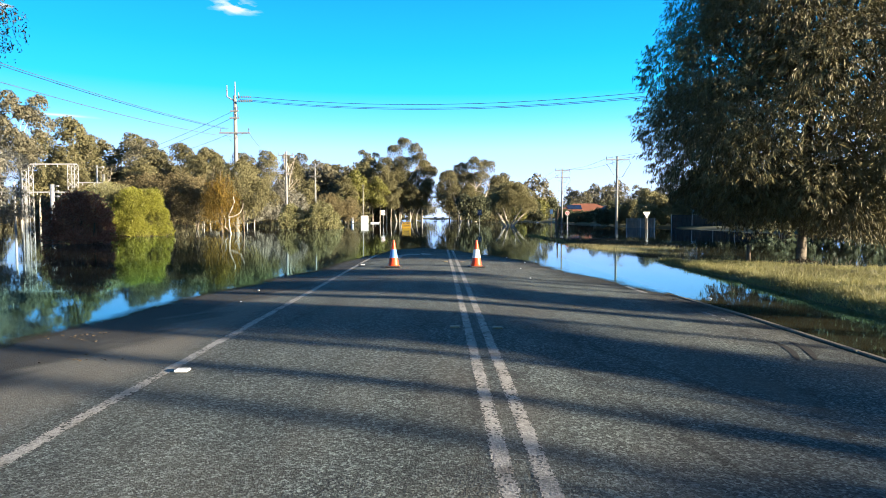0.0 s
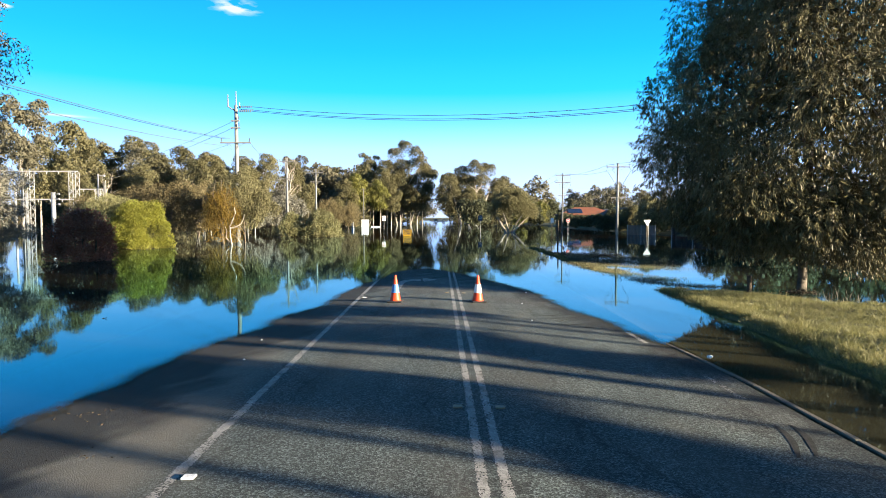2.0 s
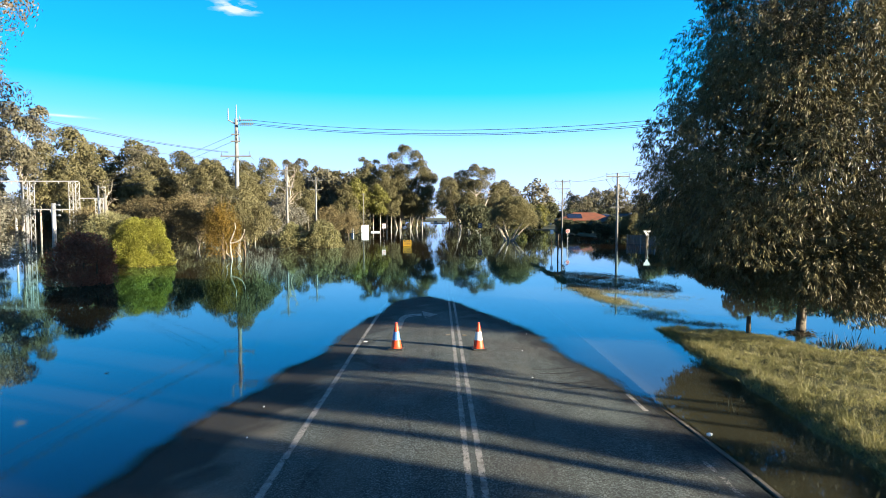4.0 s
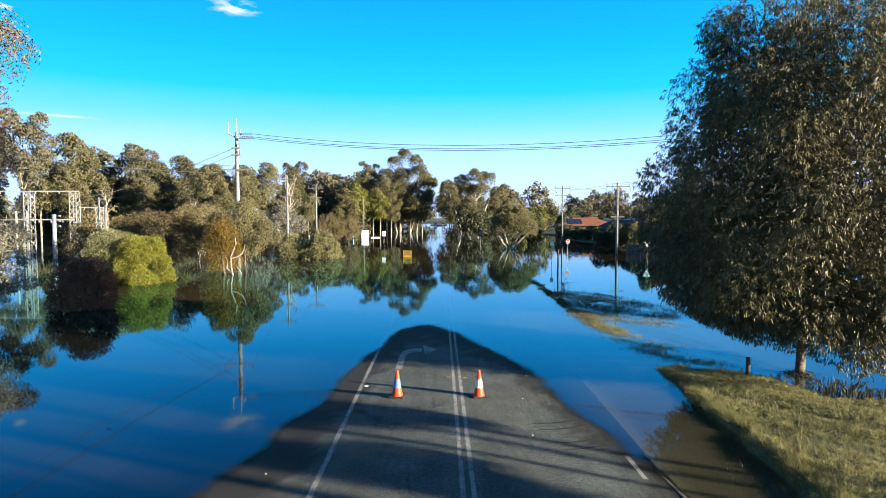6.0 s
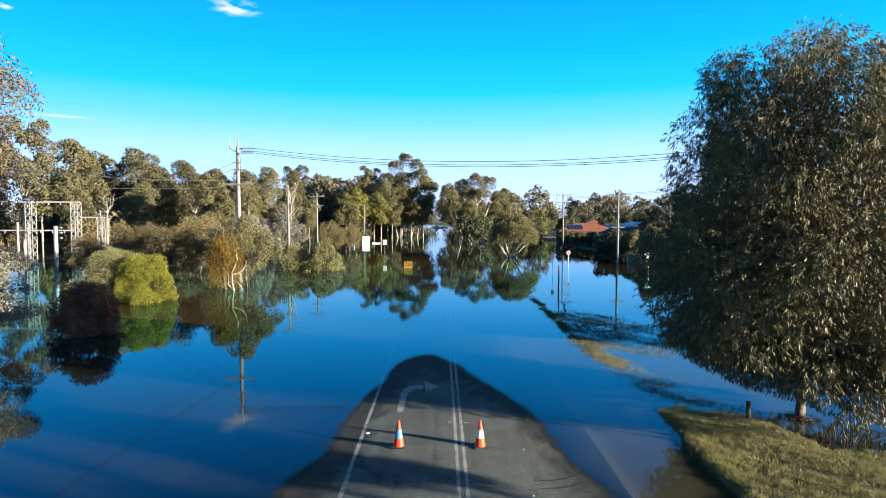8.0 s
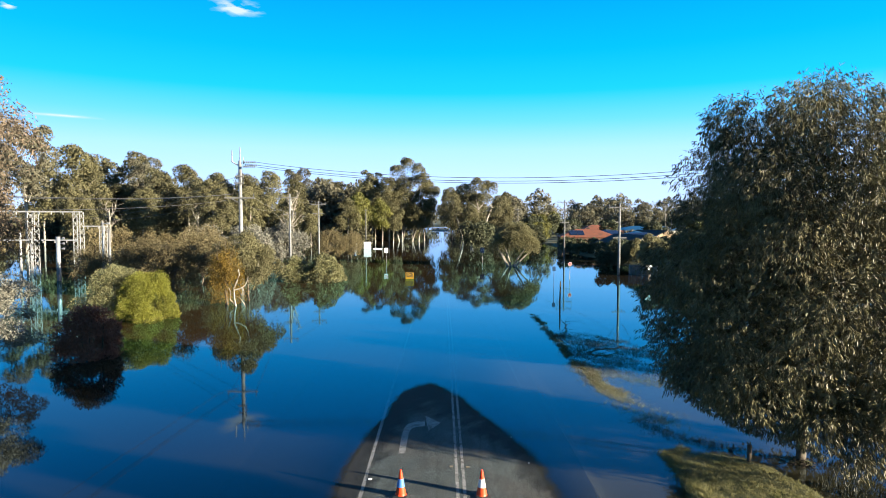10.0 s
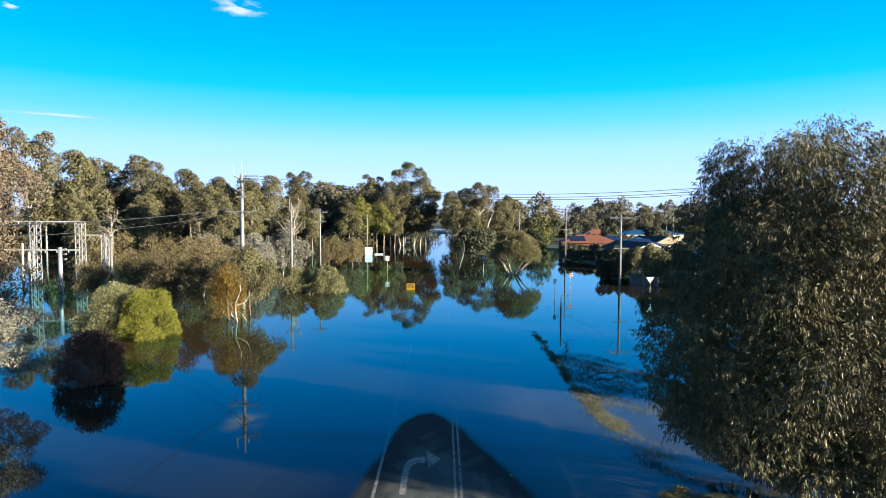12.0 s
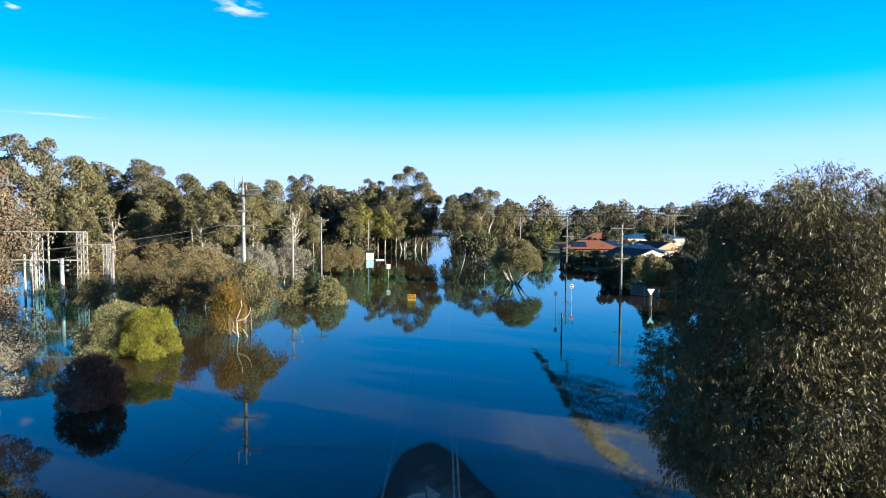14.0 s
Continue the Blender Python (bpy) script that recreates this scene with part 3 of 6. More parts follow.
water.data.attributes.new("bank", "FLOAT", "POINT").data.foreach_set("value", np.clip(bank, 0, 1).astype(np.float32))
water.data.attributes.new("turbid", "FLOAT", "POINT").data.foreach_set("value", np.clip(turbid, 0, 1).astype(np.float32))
tagged(water, "still brown flood water mirroring the sky", "water", kind="structure")


def strip(name, xa, xb, y0, y1, material, lift=0.0015, step=0.25, parent=road, bow=None):
    """A painted band that follows the road's surface."""
    ys = np.linspace(y0, y1, max(2, int((y1 - y0) / step) + 1))
    verts, faces = [], []
    for i, y in enumerate(ys):
        o = bow(y) if bow else 0.0
        for x in (xa + o, (xa + xb) / 2 + o, xb + o):
            verts.append((x, y, float(road_z(x, y)) + lift))
        if i:
            k = 3 * i
            faces += [(k - 3, k - 2, k + 1, k), (k - 2, k - 1, k + 2, k + 1)]
    ob = grid_part(name, verts, faces, material, parent)
    ob.data.attributes.new("edge", "FLOAT", "POINT").data.foreach_set("value", [1.0, 0.0, 1.0] * len(ys))
    return ob


strip("edge_line", -2.34, -2.21, -20, 60, M_LINE)["label"] = "worn white edge line"
for xc in (0.36, 0.55):
    strip("centre_line", xc - 0.055, xc + 0.055, -20, 70, M_LINE)["label"] = "worn white centre line"
strip("dash", 3.70, 3.82, 10.8, 11.9, M_LINE)
strip("dash", 3.76, 3.88, 7.4, 8.5, M_LINE_FAINT)

# turn arrow: a shaft that bends to the right and ends in a barbed head
def arrow():
    rows = [((-1.45, 18.64), (-1.24, 18.64)), ((-1.46, 19.6), (-1.24, 19.6)), ((-1.46, 20.4), (-1.23, 20.3)), ((-1.43, 20.95), (-1.20, 20.72)),
            ((-1.33, 21.35), (-1.12, 20.97)), ((-1.10, 21.62), (-0.95, 21.08)), ((-0.70, 21.77), (-0.68, 21.13))]
    head = ((-0.71, 22.31), (-0.11, 21.48), (-0.55, 20.66))
    verts, faces = [], []
    for i, row in enumerate(rows):
        verts += [(x, y, float(road_z(x, y)) + 0.003) for x, y in row]
        if i:
            k = 2 * i
            faces.append((k - 2, k - 1, k + 1, k))
    k = len(verts)
    verts += [(x, y, float(road_z(x, y)) + 0.004) for x, y in head]
    faces.append((k, k + 1, k + 2))
    return grid_part("turn_arrow", verts, faces, M_LINE, road, "white right-turn arrow painted on the lane")


arrow()
for i, (x0, y0, n) in enumerate(((2.1, 13.7, 0.75), (2.2, 13.3, 0.8), (2.35, 12.5, 0.85), (2.45, 12.15, 0.8), (3.38, 5.5, 0.35), (3.58, 5.55, 0.35))):
    verts, faces = [], []
    for j in range(13):
        s = j / 12
        x = x0 + (1.6 * s if i < 4 else 0.28 * math.sin(1.6 * s))
        y = y0 + (n * s * s if i < 4 else 0.9 * s)
        w = (0.032 if i < 4 else 0.04) * math.sin(math.pi * min(max(s, 0.06), 0.94)) ** 0.5
        for o in (-w, w):
            px, py = (x, y + o) if i < 4 else (x + o, y)
            verts.append((px, py, float(road_z(px, py)) + 0.0035))
        if j:
            k = 2 * j
            faces.append((k - 2, k - 1, k + 1, k))
    grid_part("tyre_mark", verts, faces, M_TYRE_MARK, road, "curved black tyre mark")

# kerb of cast lengths beside the channel, drawing in towards the road further on
kerb = holder("kerb", 0, 0)
tagged(kerb, "low pale concrete kerb, partly under water", "kerb", kind="structure")
for i in range(30):
    y0 = -16 + i * 2.0
    xa, xb = float(kerb_x(y0)), float(kerb_x(y0 + 2.0))
    za, zb = float(kerb_z(y0)), float(kerb_z(y0 + 2.0))
    bm = bmesh.new()
    box(bm, ((xa + xb) / 2, y0 + 1.0, (za + zb) / 2 - 0.08), (0.08, 1.985, 0.16), math.atan2(xa - xb, 2.0), 0.012, Matrix.Rotation(math.atan2(zb - za, 2.0), 4, "X"))
    part("kerb_length", bm, M_CONCRETE, kerb)

# raised markers
def marker(x, y, material, name, label, turn=0.0):
    bm = bmesh.new()
    box(bm, (0, 0, 0.009), (0.11, 0.09, 0.02), bevel=0.006)
    ob = part(name, bm, material)
    ob.matrix_basis = pose(x, y, float(road_z(x, y)) + 0.002, 0, 0, turn)
    return tagged(ob, label, "road marker", group="raised road markers")


for y in (6.77, 17.6):
    for x in (0.21, 0.70):
        marker(x, y, M_MARKER, "road_marker", "small pale yellow raised reflector beside the centre lines")
for y in (5.0, 16.8):
    marker(-2.13, y, M_WHITE, "road_marker", "small white raised reflector beside the edge line")

# ---------------------------------------------------------------- plants
RNG = np.random.default_rng(7)


def leaf_mesh(name, pts, dirs, length, width, material, parent=None, fold=0.15, label="", skin=None, loose=0.45):
    """One small pointed leaf at each point, growing along its direction, and facing the skin's way where that is given."""
    n = len(pts)
    d = dirs / np.linalg.norm(dirs, axis=1, keepdims=True)
    side = np.cross(d, RNG.normal(size=(n, 3)) if skin is None else skin + RNG.normal(size=(n, 3)) * loose)
    side /= np.linalg.norm(side, axis=1, keepdims=True) + 1e-9
    up = np.cross(side, d)
    ln = (length * RNG.uniform(0.65, 1.35, n))[:, None]
    wd = (width * RNG.uniform(0.7, 1.3, n))[:, None]
    v = np.empty((n, 4, 3))
    v[:, 0] = pts
    v[:, 1] = pts + d * ln * 0.45 + side * wd * 0.5 + up * ln * fold
    v[:, 2] = pts + d * ln
    v[:, 3] = pts + d * ln * 0.45 - side * wd * 0.5 + up * ln * fold
    me = bpy.data.meshes.new(name)
    me.vertices.add(4 * n)
    me.vertices.foreach_set("co", v.astype(np.float32).ravel())
    me.loops.add(4 * n)
    me.loops.foreach_set("vertex_index", np.arange(4 * n, dtype=np.int32))
    me.polygons.add(n)
    me.polygons.foreach_set("loop_start", np.arange(0, 4 * n, 4, dtype=np.int32))
    me.update(calc_edges=True)
    me.materials.append(material)
    ob = new(name, me)
    if parent:
        ob.parent = parent
    if label:
        ob["label"] = label
    return ob


def blob_points(centres, radii, per, flat=1.0, shell=0.55):
    """Points in soft clumps round the centres, denser towards their skins."""
    pts, out = [], []
    for c, r, k in zip(centres, radii, per):
        u = RNG.normal(size=(k, 3))
        u /= np.linalg.norm(u, axis=1, keepdims=True)
        rad = r * (shell + (1 - shell) * RNG.random(k) ** 0.6) * RNG.uniform(0.8, 1.12, k)
        p = u * rad[:, None]
        p[:, 2] *= flat
        pts.append(c + p)
        out.append(u)
    return np.concatenate(pts), np.concatenate(out)


def crown_centres(n, profile, z0, z1, r, squash=1.0, inner=0.35):
    """Clump centres inside a crown whose radius by height is the profile (0..1)."""
    zs = np.clip((RNG.permutation(n) + RNG.random(n)) / n, 0.02, 0.98)
    a = np.argsort(np.argsort(zs)) * 2.39996 + RNG.normal(size=n) * 0.45
    lim = np.interp(zs, np.linspace(0, 1, len(profile)), profile)
    rad = r * lim * (inner + (1 - inner) * np.sqrt(RNG.random(n)))
    return np.stack([np.cos(a) * rad, np.sin(a) * rad * squash, z0 + zs * (z1 - z0)], -1)


def limbs(bm, base, centres, r0, split_lo, split_hi, count, seg=6, crook=0.25):
    """A trunk up to the split, then crooked limbs out to some of the clumps."""
    base = Vector(base)
    top = Vector((base.x * 0.4 + RNG.normal() * 0.15, base.y * 0.4 + RNG.normal() * 0.15, split_hi))
    mid = base.lerp(top, 0.5) + Vector((RNG.normal() * crook, RNG.normal() * crook, 0))
    low = base.lerp(top, 0.04)
    stem = bend(bm, [base, low, mid, top], r0, r0 * 0.55, seg + 2)
    pick = RNG.permutation(len(centres))[:count]
    for i in pick:
        c = Vector(centres[i])
        t = RNG.uniform(0, 1)
        start = mid.lerp(top, t) if c.z > split_lo else base.lerp(mid, 0.5 + 0.5 * t)
        h = start.lerp(c, 0.5) + Vector((RNG.normal() * crook, RNG.normal() * crook, RNG.normal() * crook + 0.1 * (c - start).length))
        limb = bend(bm, [start, start.lerp(h, 0.5) + Vector((0, 0, -0.05)), h, c], r0 * RNG.uniform(0.16, 0.34), r0 * 0.05, seg - 1)
        bm.faces.new((stem[2][int(i) % (seg + 2)], limb[0][0], limb[0][1]))


def bough_clumps(boughs, sizes, each, spread=0.66, small=0.55):
    """Small leaf clumps gathered on the upper skins of boughs, so that the crown is lumpy with gaps."""
    cs, rs = [], []
    for c, r in zip(boughs, sizes):
        u = RNG.normal(size=(each, 3))
        u[:, 2] = np.abs(u[:, 2]) * 0.9 - 0.4
        u /= np.linalg.norm(u, axis=1, keepdims=True)
        cs.append(c + u * (r * spread * RNG.uniform(0.6, 1.25, each))[:, None])
        rs.append(r * small * RNG.uniform(0.7, 1.3, each))
    return np.concatenate(cs), np.concatenate(rs)


def dome_points(centres, radii, count, below=-0.5):
    """Leaves on the upper skins of rounded puffs, each puff with smaller lumps on it, shaded below."""
    c0, r0 = np.asarray(centres), np.asarray(radii)
    cs, rs = [c0], [r0]
    for c, r in zip(c0, r0):
        u = RNG.normal(size=(6, 3))
        u[:, 2] = np.abs(u[:, 2]) * 0.9 - 0.1
        u /= np.linalg.norm(u, axis=1, keepdims=True)
        cs.append(c + u * r * 0.74)
        rs.append(r * RNG.uniform(0.34, 0.56, 6))
    cs, rs = np.concatenate(cs), np.concatenate(rs)
    per = np.maximum(4, count * rs ** 2 / (rs ** 2).sum()).astype(int)
    pts, out = [], []
    for c, r, k in zip(cs, rs, per):
        u = RNG.normal(size=(k, 3))
        u /= np.linalg.norm(u, axis=1, keepdims=True)
        u[:, 2] = np.where((u[:, 2] < below) & (RNG.random(k) < 0.8), -u[:, 2], u[:, 2])
        rad = r * (0.62 + 0.42 * RNG.random(k) ** 0.5)
        pts.append(c + u * rad[:, None] * np.array([1, 1, 0.92]))
        out.append(u)
    return np.concatenate(pts), np.concatenate(out)


def gum_tree(name, height, radius, trunk_share, clumps, leaves, leaf, leaf_m, bark_m, clump_r, profile, label, limb_count=14, flat=0.75, r0=None, hang=0.5, each=4, narrow=0.42, lean=0.2, dome=False, loose=0.55):
    e = holder(name, 0, 0)
    z0 = height * trunk_share
    nb = max(4, clumps // (8 if dome else each))
    big = clump_r * (1.75 if dome else 1.6)
    bs = crown_centres(nb, profile, z0 + big * 0.3, height - big * 0.75, max(radius - big * 0.45, 0.4), inner=0.2)
    br = big * RNG.uniform(0.65, 1.25, nb)
    cs, rs = bough_clumps(bs, br, each)
    per = np.maximum(3, (leaves * rs ** 2 / (rs ** 2).sum())).astype(int)
    bm = bmesh.new()
    r0 = r0 or height * 0.015
    limbs(bm, (RNG.normal() * lean, RNG.normal() * lean, -0.6), bs, r0, z0 * 0.7, z0 + (height - z0) * 0.45, min(limb_count, nb))
    part("trunk", bm, bark_m, e, smooth=True)
    p, u = dome_points(bs, br, leaves) if dome else blob_points(cs, rs, per, flat, 0.45)
    d = u + RNG.normal(size=u.shape) * 0.5
    d[:, 2] -= hang
    if dome:
        # tufts lie along the puffs' skins
        d = RNG.normal(size=u.shape)
        d -= u * (d * u).sum(1, keepdims=True) * 0.8
        d[:, 2] -= hang * 0.6
    leaf_mesh("crown", p, d, leaf, leaf * narrow, leaf_m, e, skin=u if dome else None, loose=loose)
    return tagged(e, label, "tree")


def bare_tree(name, height, spread, r0, bark_m, label, count=16):
    """A dead tree: pale crooked limbs that fork into bare twigs."""
    e = holder(name, 0, 0)
    bm = bmesh.new()
    spine = [Vector(p) for p in ((0, 0, -0.6), (0.3, 0, height * 0.14), (-0.1, 0.1, height * 0.34), (0.5, 0, height * 0.55), (0.2, 0.2, height * 0.8))]
    bend(bm, spine, r0, r0 * 0.22, 8)
    for i in range(count):
        k = RNG.uniform(1.2, 3.9)
        start = spine[int(k)].lerp(spine[int(k) + 1], k - int(k))
        a = RNG.uniform(0, 2 * math.pi)
        out = spread * RNG.uniform(0.45, 1.0) * (1.15 - 0.2 * k)
        tip = start + Vector((math.cos(a) * out, math.sin(a) * out, RNG.uniform(0.05, 0.32) * height))
        mid = start.lerp(tip, 0.5) + Vector((RNG.normal() * 0.35, RNG.normal() * 0.35, RNG.uniform(-0.5, 0.3)))
        bend(bm, [start, start.lerp(mid, 0.5), mid, mid.lerp(tip, 0.5) + Vector((0, 0, 0.2)), tip], r0 * 0.3, r0 * 0.06, 6)
        for j in range(4):
            s = mid.lerp(tip, RNG.uniform(0, 0.9))
            q = s + Vector((RNG.normal() * 0.8, RNG.normal() * 0.8, RNG.uniform(-0.1, 1.3)))
            bend(bm, [s, s.lerp(q, 0.5) + Vector((RNG.normal() * 0.15, 0, 0)), q], r0 * 0.1, r0 * 0.03, 4)
    part("trunk", bm, bark_m, e, smooth=True)
    return tagged(e, label, "tree")


def bush(name, rx, ry, h, clumps, leaves, leaf, leaf_m, label, clump_r=0.5, bark_m=M_BARK, up=0.5, narrow=0.35, floor=0.0, puffs=False, stem=0.07):
    """Dense low crown with leaves to the water, over a few thin stems."""
    e = holder(name, 0, 0)
    a, s = RNG.uniform(0, 2 * math.pi, clumps), RNG.random(clumps)
    if puffs:
        s = (np.arange(clumps) + RNG.random(clumps)) / clumps
    zs = floor + (h - floor) * s
    rad = np.sqrt(np.clip(1 - (s * 0.97) ** (1.7 if puffs else 2.4), 0.02, 1)) * ((0.82 if puffs else 0.55) + (0.18 if puffs else 0.45) * np.sqrt(RNG.random(clumps)))
    cs = np.stack([np.cos(a) * rad * (rx - clump_r * 0.6), np.sin(a) * rad * (ry - clump_r * 0.6), np.maximum(zs - clump_r * 0.4, 0.1)], -1)
    rs = clump_r * RNG.uniform(0.6, 1.3, clumps)
    per = np.maximum(3, leaves * rs ** 2 / (rs ** 2).sum()).astype(int)
    p, u = dome_points(cs, rs, leaves, -0.75) if puffs else blob_points(cs, rs, per, 0.9, 0.5)
    keep = p[:, 2] > -0.05
    p, u = p[keep], u[keep]
    d = u + RNG.normal(size=u.shape) * 0.4
    d[:, 2] += up
    bm = bmesh.new()
    for i in range(5):
        c = Vector(cs[i])
        foot = Vector((RNG.normal() * 0.15 * rx, RNG.normal() * 0.15 * ry, -0.5))
        bend(bm, [foot, foot.lerp(c, 0.5) + Vector((0, 0, 0.2)), c], stem, stem * 0.3, 7)
    part("stem", bm, bark_m, e)
    leaf_mesh("crown", p, d, leaf, leaf * narrow, leaf_m, e, skin=u if puffs else None, loose=1.0)
    return tagged(e, label, "bush")


def weeping_tree(name, rx, height, strands, leaf_m, bark_m, label, leaf=0.22, low=0.3, per=26):
    """Long hanging sprays over a forked pale trunk."""
    e = holder(name, 0, 0)
    cs = crown_centres(60, [0.75, 0.95, 1.0, 0.85, 0.5], height * 0.45, height, rx)
    bm = bmesh.new()
    limbs(bm, (0, 0, -0.6), cs, 0.2, height * 0.3, height * 0.6, 16)
    part("trunk", bm, bark_m, e, smooth=True)
    a, q = RNG.uniform(0, 2 * math.pi, strands), np.sqrt(RNG.random(strands))
    x, y = np.cos(a) * q * rx, np.sin(a) * q * rx
    ztop = height * (1 - 0.42 * q ** 2) * RNG.uniform(0.8, 1.02, strands)
    zend = np.maximum(low * RNG.uniform(0.3, 3.5, strands), ztop - RNG.uniform(1.0, 4.5, strands))
    pts = []
    for i in range(strands):
        t = RNG.random(per)
        p = np.stack([x[i] + RNG.normal(size=per) * 0.16, y[i] + RNG.normal(size=per) * 0.16, ztop[i] + (zend[i] - ztop[i]) * t], -1)
        pts.append(p)
    p = np.concatenate(pts)
    d = RNG.normal(size=p.shape) * 0.55
    d[:, 2] -= 1.0
    leaf_mesh("crown", p, d, leaf, leaf * 0.35, leaf_m, e)
    return tagged(e, label, "tree")


def place(ob, x, y, turn=0.0, s=1.0, z=0.0):
    ob.matrix_basis = pose(x, y, z, 0, 0, turn) @ Matrix.Scale(s, 4)
    return ob


def again(ob, x, y, turn, s=1.0, label=""):
    c = copy_thing(ob, pose(x, y, 0, 0, 0, turn))
    c.scale = (s, s, s)
    if label:
        c["label"] = label
    return c


# the big drooping tree on the verge, with its short thick trunk
big_tree = holder("gum_tree", 11.1, 18.25)
bm = bmesh.new()
BIG_Z = [0.9, 1.4, 2.4, 3.0, 4.2, 5.6, 6.4, 7.3, 8.8, 9.7, 10.5, 11.2, 11.8]
BIG_R = [2.2, 3.3, 4.1, 4.6, 4.9, 5.0, 4.4, 3.9, 3.65, 3.4, 3.0, 2.5, 1.0]
# boughs spread round the trunk by height, some deep inside, and the leaders of the top
nb = 190
zs = 1.12 + 9.5 * (np.arange(nb) + RNG.random(nb)) / nb
aa = np.arange(nb) * 2.39996 + RNG.normal(size=nb) * 0.3
big_s = RNG.uniform(0.55, 1.15, nb)
rr = np.maximum(np.interp(zs, BIG_Z, BIG_R) - big_s * 0.85, 0.2) * np.where(np.arange(nb) % 4 == 0, RNG.uniform(0.3, 0.7, nb), RNG.uniform(0.86, 1.02, nb))
big_b = np.stack([np.cos(aa) * rr, np.sin(aa) * rr, zs], -1)
tops = np.array([(-2.45, 0.0, 10.4), (-1.9, -0.5, 10.6), (0.0, -0.4, 11.1), (1.1, -1.4, 10.4), (2.2, 0.6, 10.3), (0.4, 1.6, 10.6), (-0.9, -1.6, 10.5)])
# the lowest boughs, close together, hang nearly to the ground
nl = 34
zl, al = RNG.uniform(1.25, 2.5, nl), np.arange(nl) * 2.39996
rl = np.interp(zl, BIG_Z, BIG_R) * RNG.uniform(0.45, 0.92, nl)
big_b = np.concatenate([big_b, np.stack([np.cos(al) * rl, np.sin(al) * rl, zl], -1)])
big_s = np.concatenate([big_s, RNG.uniform(0.5, 0.8, nl)])
big_b, big_s = np.concatenate([big_b, tops]), np.concatenate([big_s, RNG.uniform(0.55, 0.8, len(tops))])
limbs(bm, (0, 0, -0.5), big_b, 0.18, 2.0, 8.5, 60, seg=7, crook=0.22)
part("trunk", bm, M_BARK_BIG, big_tree, "brown trunk with peeling bark", smooth=True)
# each bough is clad in sprays: short twigs from which a handful of long leaves hang together
SPRAYS, EACH = 27000, 11
which = RNG.choice(len(big_b), SPRAYS, p=big_s ** 2 / (big_s ** 2).sum())
c, r = big_b[which], big_s[which][:, None]
away = c * np.array([1, 1, 0.0])
away /= np.linalg.norm(away, axis=1, keepdims=True) + 0.3
u = RNG.normal(size=(SPRAYS, 3)) + away * 0.75 + np.array([0, 0, 0.2])
u /= np.linalg.norm(u, axis=1, keepdims=True)
foot = c + u * r * (0.5 + 0.6 * RNG.random((SPRAYS, 1)) ** 0.6)
twig = u + RNG.normal(size=u.shape) * 0.4 + np.array([0, 0, -0.1])
twig /= np.linalg.norm(twig, axis=1, keepdims=True)
along = RNG.random((SPRAYS, EACH, 1)) * RNG.uniform(0.18, 0.4, (SPRAYS, 1, 1))
bp_ = (foot[:, None] + twig[:, None] * along + RNG.normal(size=(SPRAYS, EACH, 3)) * 0.025).reshape(-1, 3)
hang_d = (twig[:, None] * 0.55 + RNG.normal(size=(SPRAYS, EACH, 3)) * 0.36 + np.array([0, 0, -0.85])).reshape(-1, 3)
# the skirt lifts towards the road and hangs low on the other sides
out_r = np.hypot(bp_[:, 0], bp_[:, 1])
lift = smooth_step(0.0, 0.7, -bp_[:, 0] / (out_r + 0.01))
ok = bp_[:, 2] > (1 - lift) * np.interp(out_r, [1.2, 3.0], [0.85, 0.62]) + lift * np.interp(out_r, [1.2, 1.8, 3.0, 4.2], [0.85, 1.0, 1.55, 2.3])
leaf_mesh("crown", bp_[ok], hang_d[ok], 0.148, 0.026, M_LEAF_BIG, big_tree, fold=0.06)
# leaves deep inside the crown, larger and in the shade
nf = 15000
zf = RNG.uniform(1.6, 9.6, nf)
af = RNG.uniform(0, 2 * math.pi, nf)
rf = np.interp(zf, BIG_Z, BIG_R) * 0.8 * np.sqrt(RNG.random(nf))
deep_d = RNG.normal(size=(nf, 3)) + np.array([0, 0, -0.6])
keep = RNG.random(nf) < np.interp(zf, [1.6, 6.0, 9.6], [1.0, 0.85, 0.4])
leaf_mesh("inner_crown", np.stack([np.cos(af) * rf, np.sin(af) * rf, zf], -1)[keep], deep_d[keep], 0.28, 0.09, M_LEAF_BIG, big_tree, fold=0.06)
tagged(big_tree, "broad dark gum with drooping narrow leaves on the verge", "tree")

RNG = np.random.default_rng(21)
# off to the side and behind: a grove whose bare trunks throw long streaks of shade over the road
shade_gum = gum_tree("roadside_gum", 9.0, 1.15, 0.68, 40, 3600, 0.28, M_LEAF_GUM, M_BARK, 0.42, [0.7, 1.0, 0.95, 0.75, 0.4], "open roadside gum standing on the verge", limb_count=12)
place(shade_gum, 30.0, 0.1)
again(shade_gum, 33.0, -7.6, 140, 1.0)
again(shade_gum, 31.0, -3.0, 70, 0.86)
grove_gum = gum_tree("grove_gum", 14.5, 3.0, 0.56, 50, 1700, 0.42, M_LEAF_GUM, M_BARK_PALE, 0.75, [0.6, 1.0, 0.95, 0.75, 0.4], "tall gum of a roadside grove with a bare trunk", limb_count=10, r0=0.14, lean=0.1)
GROVE = [(-4.5, 27, 1.0), (-1.8, 33, 1.1), (0.3, 30, 1.2), (1.3, 25, 0.95), (2.9, 35, 1.15), (4.0, 21, 0.85), (4.8, 29, 1.2), (6.0, 24, 1.0), 
         (7.7, 27, 1.2), (8.6, 22, 0.9), (9.4, 31, 1.2), (11.2, 36, 1.25), (12.2, 23, 1.0), (13.0, 28, 1.0)]
